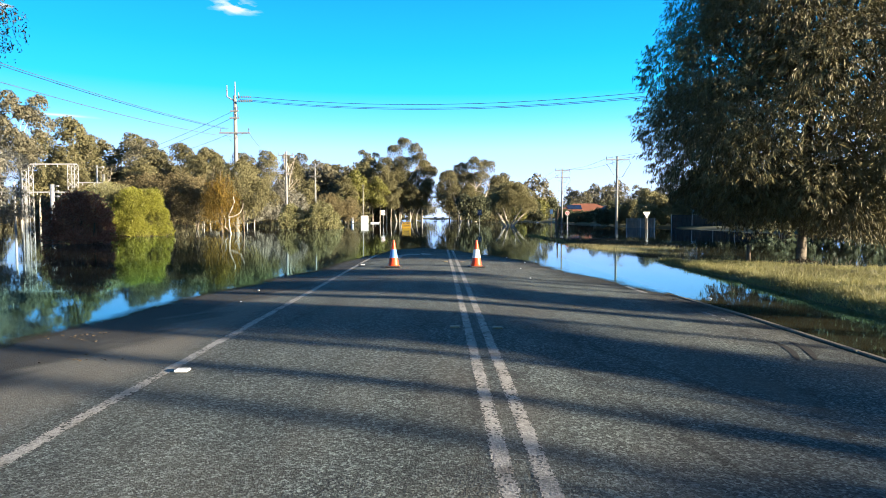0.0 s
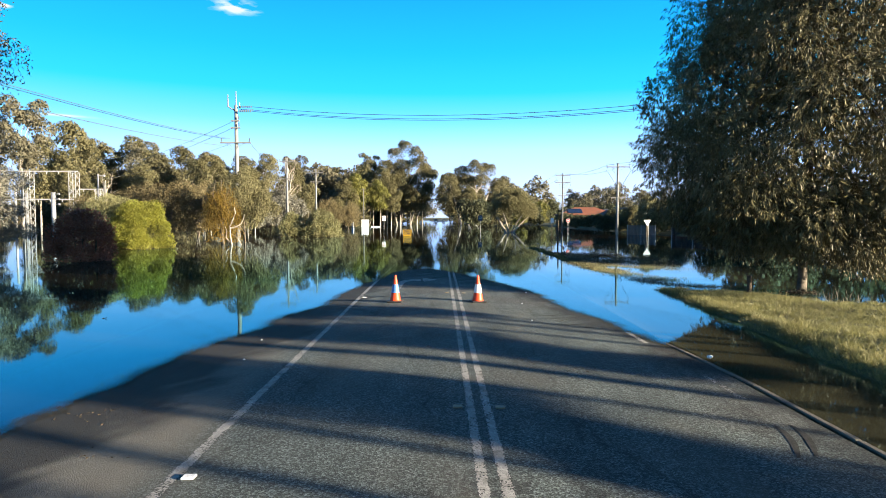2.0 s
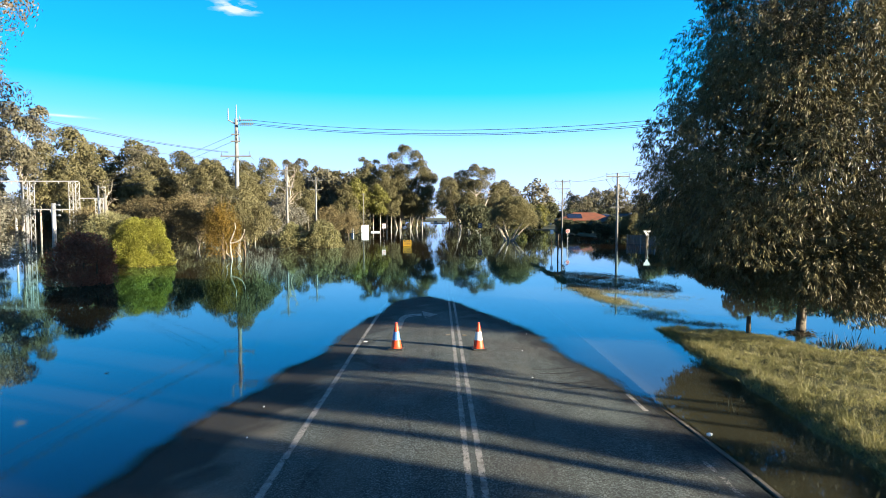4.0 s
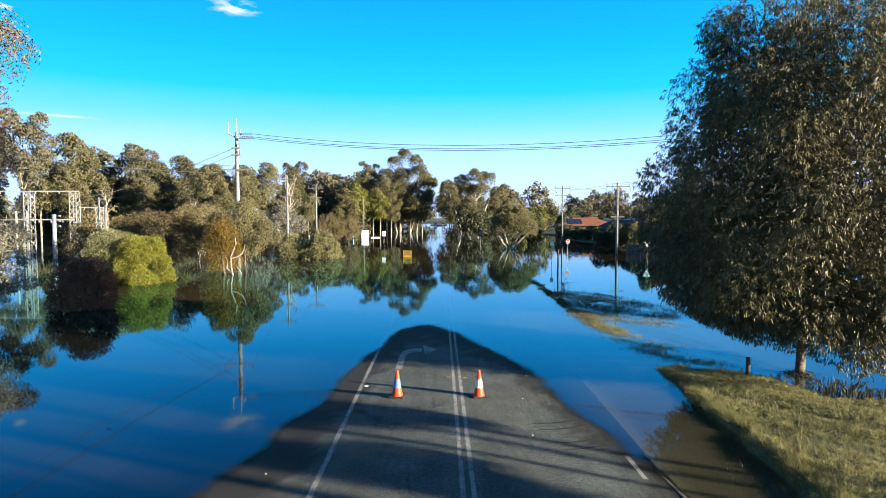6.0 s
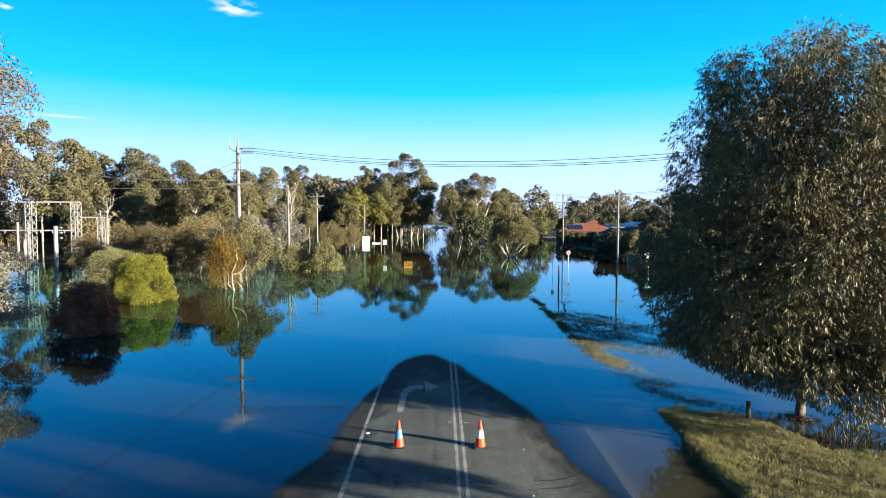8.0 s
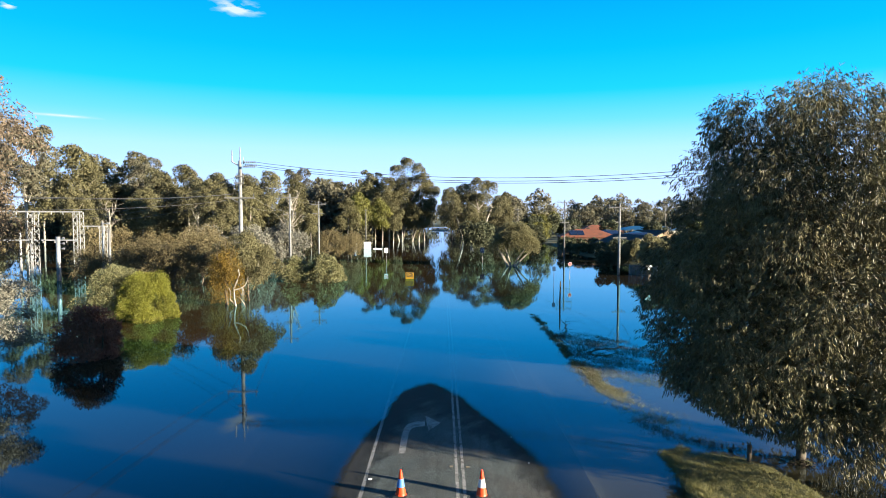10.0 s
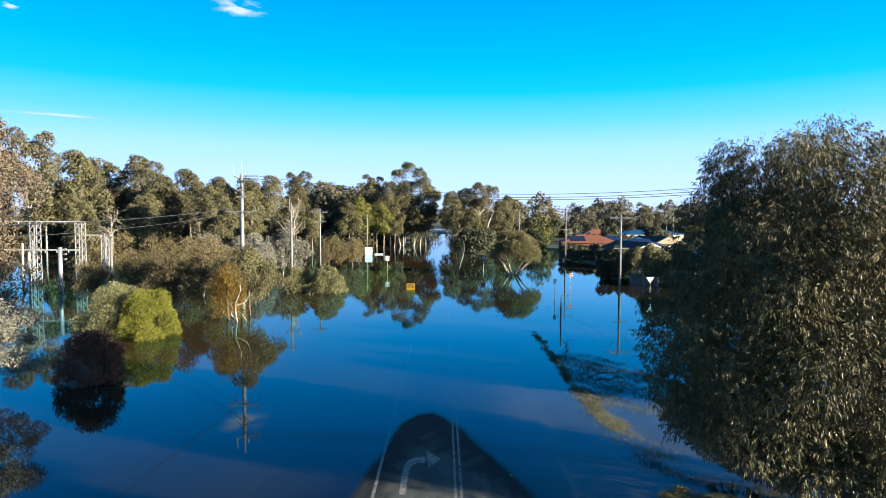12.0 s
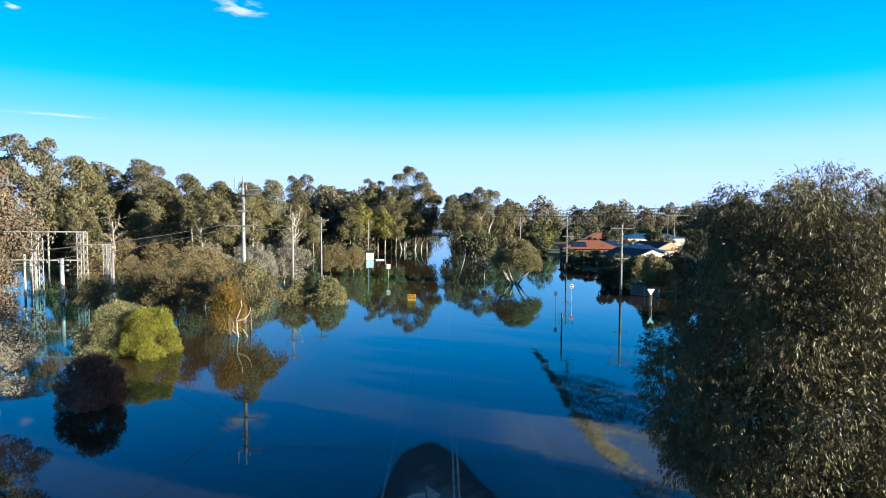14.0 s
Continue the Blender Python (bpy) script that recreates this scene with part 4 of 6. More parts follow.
for i, (c, x, s) in enumerate(GROVE):
    if i:
        again(grove_gum, x, c - 0.438 * x, i * 83 % 360, s)
    else:
        place(grove_gum, x, c - 0.438 * x)
verge_shrub = bush("verge_shrub", 1.0, 1.0, 4.6, 40, 2600, 0.32, M_LEAF_GUM, "tall dense shrub beyond the verge", 0.5)
place(verge_shrub, 25.0, -5.6)
for x, y, s, a in ((24.0, -7.4, 1.0, 200), (26.0, -9.6, 1.06, 300), (25.2, -4.75, 1.08, 20), (24.8, -8.6, 0.92, 250), (25.4, -6.9, 1.02, 95), (34.5, 19.6, 1.7, 50), (33.5, 22.4, 1.6, 120), (35.0, 25.2, 1.75, 210), (33.8, 28.0, 1.65, 330), (35.2, 30.6, 1.8, 80), (34.0, 33.2, 1.7, 160)):
    again(verge_shrub, x, y, a, s)

RNG = np.random.default_rng(31)
# trees at the left margin
rust_gum = gum_tree("rusty_gum", 12.3, 3.6, 0.50, 300, 60000, 0.115, M_LEAF_RUST, M_BARK_PALE, 0.68, [0.6, 0.9, 1.0, 0.95, 0.85, 0.6], "tall gum with rusty grey-green leaves in flood water", hang=0.8, narrow=0.34, dome=True, loose=1.2)
place(rust_gum, -15.5, 17.0, 30)
silver = gum_tree("silver_gum", 5.3, 3.0, 0.16, 130, 34000, 0.12, M_LEAF_SILVER, M_BARK_PALE, 0.5, [0.8, 1.0, 0.95, 0.8, 0.5], "silver-leaved young gum standing in flood water", hang=0.3, narrow=0.36)
place(silver, -22.2, 28.0, 70)

# bushes in the water
lime = bush("lime_bush", 2.2, 2.0, 3.2, 44, 52000, 0.11, M_LEAF_LIME, "bright yellow-green rounded bush in flood water", 0.7, narrow=0.3, puffs=True, up=0.3)
place(lime, -21.7, 43.5)
sage = bush("sage_bush", 2.3, 2.0, 3.0, 24, 30000, 0.12, M_LEAF_SAGE, "dull sage-green bush in flood water", 0.85, narrow=0.3, puffs=True, up=0.3)
place(sage, -24.3, 44.2, 0, 1.1)
purple = bush("purple_bush", 1.85, 1.8, 2.75, 80, 15000, 0.16, M_LEAF_PURPLE, "dark purple-leaved round bush in flood water", 0.45)
place(purple, -19.1, 31.9, 0, 0.93)
hedge = bush("broadleaf_bush", 2.3, 1.8, 2.8, 26, 12000, 0.2, M_LEAF_SAGE, "rounded olive-green bush in flood water", 0.7, narrow=0.5, puffs=True, up=0.2)
place(hedge, -13.8, 70.0)
again(hedge, -17.3, 70.8, 80, 0.92)

weeper = gum_tree("weeping_tree", 6.1, 3.3, 0.22, 90, 17000, 0.2, M_LEAF_OLIVE, M_BARK, 0.75, [0.8, 1.0, 1.0, 0.85, 0.5], "umbrella-shaped olive tree hanging over the water", limb_count=14, r0=0.12, hang=1.3, narrow=0.4, dome=True)
place(weeper, -17.6, 53.5)
amber = weeping_tree("amber_weeping_tree", 1.5, 5.6, 200, M_LEAF_AMBER, M_BARK, "weeping tree with amber leaves beside the power pole", 0.15, 0.1, 42)
place(amber, -18.6, 51.3)
brown = gum_tree("brown_shrub_tree", 5.6, 3.0, 0.12, 70, 11000, 0.18, M_LEAF_BROWN, M_BARK, 0.75, [0.8, 1.0, 0.95, 0.8, 0.45], "brownish bare-limbed shrub tree in flood water", limb_count=24, r0=0.11)
place(brown, -24.5, 55.0)
for x, y, s, a in ((-28.8, 58.0, 1.0, 70), (-32.0, 63.0, 0.95, 140), (-27.0, 66.0, 1.1, 210), (-35.5, 60.0, 0.8, 300), (-30.0, 75.0, 1.2, 15), (-19.5, 104.0, 1.0, 45), (-16.5, 109.0, 0.9, 99)):
    again(brown, x, y, a, s)
grey = gum_tree("grey_shrub_tree", 6.3, 3.2, 0.1, 70, 10000, 0.26, M_LEAF_GREY, M_BARK_PALE, 0.8, [0.85, 1.0, 0.95, 0.8, 0.5], "grey-leaved shrub tree in flood water", limb_count=16, r0=0.11)
place(grey, -27.5, 80.0)
for x, y, s, a in ((-24.8, 92.0, 1.12, 60), (-33.0, 84.0, 1.0, 130), (-27.0, 88.0, 1.0, 200)):
    again(grey, x, y, a, s)

RNG = np.random.default_rng(41)
# forest of gums behind
PALE = "tall gum with pale limbs standing in flood water"
tall_a = gum_tree("forest_gum", 26, 6.0, 0.42, 150, 7500, 0.49, M_LEAF_GUM, M_BARK_PALE, 1.15, [0.5, 0.9, 1.0, 0.9, 0.6], PALE, limb_count=16, r0=0.34, flat=0.65, narrow=0.72, dome=True)
place(tall_a, -83.4, 120.0)
tall_b = gum_tree("forest_gum", 22, 5.6, 0.26, 170, 7800, 0.49, M_LEAF_OLIVE, M_BARK_PALE, 1.25, [0.7, 1.0, 1.0, 0.8, 0.5], "olive gum with pale trunk standing in flood water", limb_count=12, r0=0.3, flat=0.7, narrow=0.72, dome=True)
place(tall_b, -72.0, 171.0)
tall_c = gum_tree("forest_gum", 19, 5.2, 0.18, 170, 7500, 0.50, M_LEAF_DARK, M_BARK, 1.25, [0.75, 1.0, 1.0, 0.85, 0.5], "dark dense gum standing in flood water", limb_count=10, r0=0.28, flat=0.8, narrow=0.72, dome=True)
place(tall_c, -60.0, 190.0)
tall_d = gum_tree("forest_gum", 15, 4.4, 0.30, 130, 8500, 0.35, M_LEAF_OLIVE, M_BARK_PALE, 1.0, [0.6, 1.0, 1.0, 0.8, 0.4], "slender gum with bare pale trunk in flood water", limb_count=12, r0=0.2, flat=0.65, narrow=0.72, dome=True)
place(tall_d, -45.0, 118.0)
back = gum_tree("forest_gum", 18, 5.2, 0.12, 120, 1600, 0.94, M_LEAF_GUM, M_BARK_PALE, 1.5, [0.75, 1.0, 1.0, 0.85, 0.5], "gum deep inside the flooded forest", limb_count=8, r0=0.26, flat=0.8, narrow=0.75, dome=True)
place(back, -100.0, 240.0)
GUMS = [(tall_a, 26), (tall_b, 22), (tall_c, 19), (tall_d, 15), (back, 18)]
NAMED = [  # x, distance, height, kind
    (-80, 133, 23, 1), (-112, 195, 27, 2), (-103, 200, 28.5, 1), (-95, 192, 26, 0), (-74, 160, 19, 2), (-66, 180, 20.5, 1), (-58, 178, 20, 1),
    (-53, 182, 21, 1), (-59, 245, 27, 0), (-45, 232, 22, 1), (-16, 182, 17, 1), (-22, 188, 20.5, 3),
    (-20, 178, 14, 3), (-28, 200, 18, 1), (-38, 215, 20, 1), (-14, 172, 12, 3), (17.5, 186, 13, 2), (5.5, 186, 16, 2),
    (19, 188, 15, 1), (8, 170, 11, 3), (3.5, 215, 18, 2), (12, 215, 17, 2), (-95, 112, 20, 3), (-105, 125, 24, 0), (-64, 128, 14, 3), (-55, 140, 15, 3),
    (-48, 150, 15, 1), (-70, 115, 13, 3), (-40, 160, 14, 3), (-33, 150, 11, 3), (-26, 165, 13, 3), (-88, 150, 20, 1), (-120, 160, 25, 0), (-130, 150, 24, 1),
    (-6.0, 190, 19, 1), (-12.5, 184, 18, 1), (-9, 182, 12, 3), (-62, 155, 17, 2), (-81, 172, 21, 1), (-47, 190, 19, 1), (-100, 150, 22, 1)]
for i, (x, y, h, k) in enumerate(NAMED):
    ob, h0 = GUMS[k]
    again(ob, x, y, i * 67 % 360, h / h0)
def shaped_gum(name, puffs, leaves, leaf, leaf_m, stems, label):
    """A gum whose crown is a set of rounded puffs (across, height, size) on pale crooked stems."""
    e = holder(name, 0, 0)
    p = np.array(puffs, float)
    cs = np.stack([p[:, 0], RNG.normal(size=len(p)) * 2.0, p[:, 1]], -1)
    bm = bmesh.new()
    for foot, fork, r in stems:
        foot, fork = Vector((foot, 0, -0.6)), Vector((fork[0], 0, fork[1]))
        bend(bm, [foot, foot.lerp(fork, 0.35) + Vector((RNG.normal() * 0.3, 0, 0)), foot.lerp(fork, 0.7) + Vector((RNG.normal() * 0.4, 0, 0)), fork], r, r * 0.6, 8)
        near = sorted(range(len(cs)), key=lambda k: (Vector(cs[k]) - fork).length)[:7]
        for k in near:
            c = Vector(cs[k])
            m = fork.lerp(c, 0.5) + Vector((RNG.normal() * 0.5, RNG.normal() * 0.4, -0.4))
            bend(bm, [fork, fork.lerp(m, 0.5), m, c], r * 0.4, r * 0.12, 6)
    part("trunk", bm, M_BARK_PALE, e, smooth=True)
    q, u = dome_points(cs, p[:, 2], leaves)
    d = RNG.normal(size=u.shape)
    d -= u * (d * u).sum(1, keepdims=True) * 0.8
    d[:, 2] -= 0.3
    leaf_mesh("crown", q, d, leaf, leaf * 0.7, leaf_m, e, skin=u, loose=0.6)
    return tagged(e, label, "tree")


landmark = shaped_gum("landmark_gum", [(0, 23.6, 2.5), (-3, 21.4, 2.5), (3.2, 21.6, 2.4), (-6, 17.2, 2.8), (-0.7, 17.5, 3.0), (4.6, 18, 2.8), (7.6, 15, 2.3), (9.2, 14.8, 0.9), (2, 12.8, 3.0), (-3.3, 12.2, 2.6),
                                       (5.8, 10.8, 2.7), (0.5, 8, 2.3), (4.6, 7.5, 2.5), (6.4, 5, 1.9), (-13, 21, 1.1), (-11.3, 19.8, 1.2), (-9, 20.4, 1.2), (-9.4, 18, 0.9)],
                      30000, 0.30, M_LEAF_OLIVE, ((-1.8, (0.2, 11.0), 0.5), (1.5, (3.5, 12.0), 0.36), (-2.4, (-5.5, 14.0), 0.34), (3.4, (5.5, 8.0), 0.3)), "tall broad gum with a leaning pale trunk")
place(landmark, -10.9, 186.0)
spreading = shaped_gum("spreading_gum", [(2.7, 16.3, 2.6), (-1.2, 15.2, 2.4), (6.4, 15.9, 2.5), (-5, 12.4, 2.6), (-7.5, 9.9, 2.0), (0, 12.4, 2.6), (4.5, 13, 2.4), (9.6, 12, 2.4), (-3.5, 8.6, 2.6), (-6.2, 7, 2.2), (1.3, 8.7, 2.4), (-2, 5.5, 2.3), (7.5, 9.0, 2.0)],
                       22000, 0.30, M_LEAF_DARK, ((0.5, (3.0, 10.0), 0.4), (-1.5, (-4.0, 8.5), 0.32), (2.5, (7.0, 10.5), 0.3)), "dark spreading gum with pale limbs in flood water")
place(spreading, 7.7, 178.0)
fresh = gum_tree("fresh_green_gum", 17.0, 5.0, 0.35, 120, 8000, 0.42, M_LEAF_FRESH, M_BARK_PALE, 1.2, [0.7, 1.0, 1.0, 0.8, 0.4], "yellow-green gum standing in flood water", limb_count=10, narrow=0.72, dome=True)
place(fresh, -23.6, 168.0, 0, 0.82)
again(fresh, -17.4, 171.0, 130, 0.72)
for i in range(54):
    y = RNG.uniform(195, 300)
    x = RNG.uniform(-0.85 * y if i < 38 else -0.25 * y, -0.045 * y - 5)
    again(back, x, y, i * 41 % 360, RNG.uniform(0.75, 1.15))
for i in range(26):
    y = RNG.uniform(198, 236)
    again(back, RNG.uniform(-0.66 * y, -0.075 * y - 4), y, i * 97 % 360, RNG.uniform(0.95, 1.22))
dead = bare_tree("dead_tree", 13.5, 4.2, 0.3, M_BARK_PALE, "dead tree with bare white limbs in flood water")
place(dead, -26.5, 104.0, 20)
again(dead, -62.0, 112.0, 140, 0.85)
again(dead, -52.0, 128.0, 250, 0.8)

# round tree standing in the water by the road, and bushes behind it
round_tree = bush("round_tree", 3.7, 3.5, 6.3, 60, 34000, 0.2, M_LEAF_OLIVE, "round dense olive tree standing in flood water", 0.95, M_BARK_PALE, 0.2, 0.45, 3.1, puffs=True, stem=0.2)
tagged(round_tree, "round dense olive tree standing in flood water", "tree")
place(round_tree, 11.3, 93.0)
garden = gum_tree("garden_tree", 6.4, 3.4, 0.08, 150, 1900, 0.57, M_LEAF_GARDEN, M_BARK, 0.7, [0.9, 1.0, 1.0, 0.9, 0.7], "dense dark garden tree near the flood's edge", limb_count=8, r0=0.16, hang=0.2, narrow=0.72, dome=True)
place(garden, 7.5, 140, 50)
for x, y, s, a in ((9.5, 146, 1.0, 130), (34.5, 88, 0.8, 270), (24.6, 90, 0.42, 30), (41, 74, 0.95, 190),
                   (31, 106, 0.62, 100), (27.5, 122, 0.36, 310), (29.5, 121, 0.42, 10), (31.5, 118, 0.45, 70), (33.5, 116, 0.5, 130), (36, 112, 0.5, 190), (38, 104, 0.55, 240), (27.2, 100, 0.3, 290), (29.5, 137, 0.5, 15), (32.0, 138, 0.44, 75), (34.6, 138.5, 0.46, 140), (37.2, 138, 0.42, 200), (39.6, 137, 0.46, 260),
                   (26.5, 128, 0.5, 20), (33, 150, 0.75, 160), (38, 165, 0.7, 30), (52, 190, 1.0, 200), (60, 170, 1.0, 280), (54, 128, 0.8, 15), (48, 100, 0.9, 45), (26, 165, 0.9, 5),
                   (24, 45, 0.62, 20), (28, 48, 0.7, 75), (32.5, 50, 0.75, 130), (37, 52, 0.8, 200), (42, 54, 0.8, 260), (38, 82, 0.9, 80), (42, 84, 1.0, 120), (46, 80, 1.05, 160), (31, 109, 0.42, 5), (33.2, 109.5, 0.4, 45), (35.3, 109, 0.45, 85), (37.4, 108.5, 0.42, 125), (39.5, 108, 0.46, 165), (41.6, 107, 0.42, 205)):
    again(garden, x, y, a, s)
shore_tree = gum_tree("shore_tree", 5.0, 2.7, 0.06, 120, 8000, 0.26, M_LEAF_OLIVE, M_BARK, 0.65, [0.9, 1.0, 1.0, 0.85, 0.5], "rounded olive garden tree at the water's edge", limb_count=8, r0=0.14, hang=0.2, narrow=0.72, dome=True)
place(shore_tree, 29.2, 82.0)
for x, y, s, a in ((32.6, 84.5, 0.85, 90), (27.6, 92.0, 0.55, 40), (31.0, 97.0, 0.8, 150)):
    again(shore_tree, x, y, a, s)
for i in range(34):
    y = RNG.uniform(212, 300)
    again(garden, RNG.uniform(24, 0.58 * y), y, i * 61 % 360, RNG.uniform(0.8, 1.35))
light = gum_tree("light_green_tree", 6.4, 3.2, 0.08, 110, 3600, 0.34, M_LEAF_FRESH, M_BARK, 0.75, [0.9, 1.0, 1.0, 0.9, 0.6], "yellow-green garden tree beyond the flood", limb_count=6, r0=0.14, hang=0.2, narrow=0.72, dome=True)
place(light, 24.5, 168.0)
for x, y, s, a in ((29.0, 176, 1.05, 60), (21.0, 160, 0.7, 120), (46.0, 255, 1.7, 200), (39.0, 245, 1.5, 10), (84, 200, 1.1, 80)):
    again(light, x, y, a, s)
pale = gum_tree("blossom_tree", 5.3, 3.0, 0.1, 80, 3000, 0.3, M_LEAF_SILVER, M_BARK, 0.6, [0.9, 1.0, 0.95, 0.8, 0.5], "pale blossoming garden tree among the houses", limb_count=5, narrow=0.72, dome=True)
place(pale, 44, 205)
for x, y, s, a in ((48.5, 196, 0.8, 0), (56, 178, 0.75, 90), (70, 190, 0.9, 150)):
    again(pale, x, y, a, s, "pale blossoming garden tree among the houses")

for i in range(36):
    y = RNG.uniform(230, 400)
    x = RNG.uniform(22, 0.62 * y)
    again(back, x, y, i * 53 % 360, RNG.uniform(12, 20) / 18)

for i in range(22):
    y = RNG.uniform(225, 340)
    x = RNG.uniform(8, 30)
    again(back, x, y, i * 59 % 360, RNG.uniform(11, 17) / 18)
# undergrowth between the trunks
under = bush("forest_shrub", 3.4, 3.0, 4.2, 40, 480, 0.84, M_LEAF_DARK, "dark shrub among the flooded forest trunks", 0.9, M_BARK_DARK, narrow=0.5)
place(under, -60, 170)
for i in range(58):
    y = RNG.uniform(150, 330)
    x = RNG.uniform(-0.8 * y, -0.05 * y - 5)
    again(under, x, y, i * 77 % 360, RNG.uniform(0.7, 1.4))
for i in range(90):
    y = RNG.uniform(186, 250)
    x = RNG.uniform(-0.85 * y, -0.05 * y - 7)
    again(under, x, y, i * 71 % 360, RNG.uniform(1.2, 2.1))
near_under = bush("forest_shrub", 3.4, 3.0, 4.2, 40, 2000, 0.44, M_LEAF_BROWN, "brownish shrub among the flooded trunks", 0.9, M_BARK_DARK, narrow=0.4)
place(near_under, -64, 118)
for i in range(22):
    y = RNG.uniform(100, 150)
    x = RNG.uniform(-0.8 * y, -0.42 * y)
    again(near_under, x, y, i * 77 % 360, RNG.uniform(0.6, 1.2))
for x, y, s in ((-14, 250, 0.8), (-12, 270, 0.75), (-16, 236, 0.8), (-11, 300, 0.8), (-10, 325, 0.75), (6.5, 300, 0.75), (7.5, 262, 0.7), (7, 282, 0.72), (6.5, 330, 0.8)):
    again(back, x, y, x * 31 % 360, s)
for i, (x, y) in enumerate(((-10, 212), (-9.5, 230), (-10, 255), (7, 228), (7, 255))):
    again(under, x, y, i * 77 % 360, 0.55 + 0.05 * (i % 4))
for i in range(18):
    y = RNG.uniform(175, 330)
    x = RNG.uniform(9, 34)
    again(under, x, y, i * 77 % 360, RNG.uniform(0.7, 1.3))

# woods along the horizon
pts = []
for i in range(760):
    a = RNG.uniform(-0.95, 0.95)
    r = RNG.uniform(430, 620)
    if abs(a) < 0.004:
        continue
    h = RNG.uniform(12, 22)
    c = np.array([math.sin(a) * r, math.cos(a) * r, 0.6])
    q = RNG.normal(size=(80, 3))
    q *= (RNG.random(80) ** 0.45 / np.linalg.norm(q, axis=1))[:, None]
    q = q * np.array([5.5, 5.5, h * 0.42]) + np.array([0, 0, h * 0.55])
    pts.append(c + q)
pts = np.concatenate(pts)
pts = pts[pts[:, 2] > 0.6]
far_woods = leaf_mesh("far_woods", pts, RNG.normal(size=pts.shape), 1.4, 0.95, M_LEAF_GUM)
tagged(far_woods, "distant band of dark gum woods along the horizon", "woods", kind="stuff")

RNG = np.random.default_rng(51)
# ---------------------------------------------------------------- grass
def blades(name, xs, ys, height, material, label, lean=0.35):
    z = ground_z(xs, ys)
    p = np.stack([xs, ys, np.maximum(z, -0.03) - 0.01], -1)
    d = RNG.normal(size=p.shape) * lean
    d[:, 2] = 1.0
    tall = height * (1.0 + 0.45 * wobble(xs, ys, 3.1, 6.0))
    ob = leaf_mesh(name, p, d, tall, height * 0.15, material, fold=0.12)
    return tagged(ob, label, "grass", kind="stuff")


def scatter(n, x0, x1, y0, y1, low, high=9.0, patch=0.0, s=0.9, seed=3.0):
    x, y = RNG.uniform(x0, x1, n), RNG.uniform(y0, y1, n)
    z = ground_z(x, y)
    k = (z > low) & (z < high) & (wobble(x, y, s, seed) + RNG.normal(size=n) * 0.35 > patch)
    return x[k], y[k]


def verge_grass(n, y0, y1, spread, skip=0.0):
    """Grass that thins out away from the verge's road-side edge."""
    y = RNG.uniform(y0, y1, n)
    x = np.interp(y, VERGE_Y, VERGE_X) + 0.22 * wobble(y * 0.3, y, 1.5, 2.0) + 0.12 * RNG.normal(size=n) + np.abs(RNG.normal(size=n)) * spread
    keep = wobble(x, y, 1.6, 3.0) + RNG.normal(size=n) * 0.3 > skip
    return x[keep], y[keep]


def tufts(name, xs, ys, each, height, material, label, lean=0.5, spread=0.035):
    """Tufts of blades that fan out from one root."""
    n = len(xs)
    z = np.maximum(ground_z(xs, ys), -0.04) - 0.01
    root = np.stack([xs, ys, z], -1)
    tall = height * np.clip(1.0 + 0.45 * RNG.normal(size=n), 0.4, 2.0)
    fan = RNG.normal(size=(n, each, 3)) * lean
    fan[:, :, 2] = 1.0
    foot = root[:, None] + RNG.normal(size=(n, each, 3)) * np.array([spread, spread, 0.0])
    ob = leaf_mesh(name, foot.reshape(-1, 3), fan.reshape(-1, 3), np.repeat(tall, each), height * 0.085, material, fold=0.14)
    return tagged(ob, label, "grass", kind="stuff")


def beside(n, line, wide, skip=-9.0):
    """Points strewn along a line over the ground."""
    line = np.array(line, float)
    t = RNG.uniform(0, len(line) - 1.0001, n)
    i = t.astype(int)
    p = line[i] + (line[i + 1] - line[i]) * (t - i)[:, None] + RNG.normal(size=(n, 2)) * np.array(wide)
    keep = wobble(p[:, 0], p[:, 1], 2.1, 4.0) + RNG.normal(size=n) * 0.4 > skip
    return p[keep, 0], p[keep, 1]


gx, gy = scatter(150000, 5.6, 16, 3, 20.0, 0.0, patch=-0.8, s=2.6)
k = (np.hypot(gx - 11.0, gy - 18.2) > 0.9) & (gx < 0.78 * gy + 1.2)
blades("grass", gx[k], gy[k], 0.055, M_GRASS, "sunlit yellow-green grass on the verge beside the water", 0.6)
gx, gy = scatter(17000, 5.6, 15, 3, 19.5, 0.01, patch=-0.25, s=2.3, seed=5.0)
k = (np.hypot(gx - 11.0, gy - 18.2) > 0.9) & (gx < 0.78 * gy + 1.2)
tufts("grass_tufts", gx[k], gy[k], 11, 0.08, M_GRASS, "ragged tufts of yellow-green grass on the verge", 0.55)
gx, gy = scatter(7000, 5.6, 15, 3, 17.5, 0.0, patch=0.15, s=1.9, seed=7.0)
tufts("tall_grass", gx, gy, 8, 0.10, M_GRASS_DRY, "taller straw-tipped grass tufts on the verge", 0.5)
gx, gy = scatter(2600, 5.6, 15, 3, 19.0, 0.0, patch=0.3, s=1.4, seed=11.0)
tufts("grass_tufts", gx, gy, 10, 0.08, M_GRASS_GREEN, "darker green grass tufts on the verge", 0.6)
gx, gy = verge_grass(2600, 5.0, 19.0, 0.2, -0.6)
tufts("grass_tufts", gx, gy, 9, 0.09, M_GRASS, "ragged green grass along the bank's edge", 0.6)
gx, gy = verge_grass(4200, 30.5, 46.5, 0.07, -0.5)
tufts("green_grass", gx, gy, 5, 0.10, M_GRASS_GREEN, "thin dark-green line of grass along the verge's edge", 0.6)
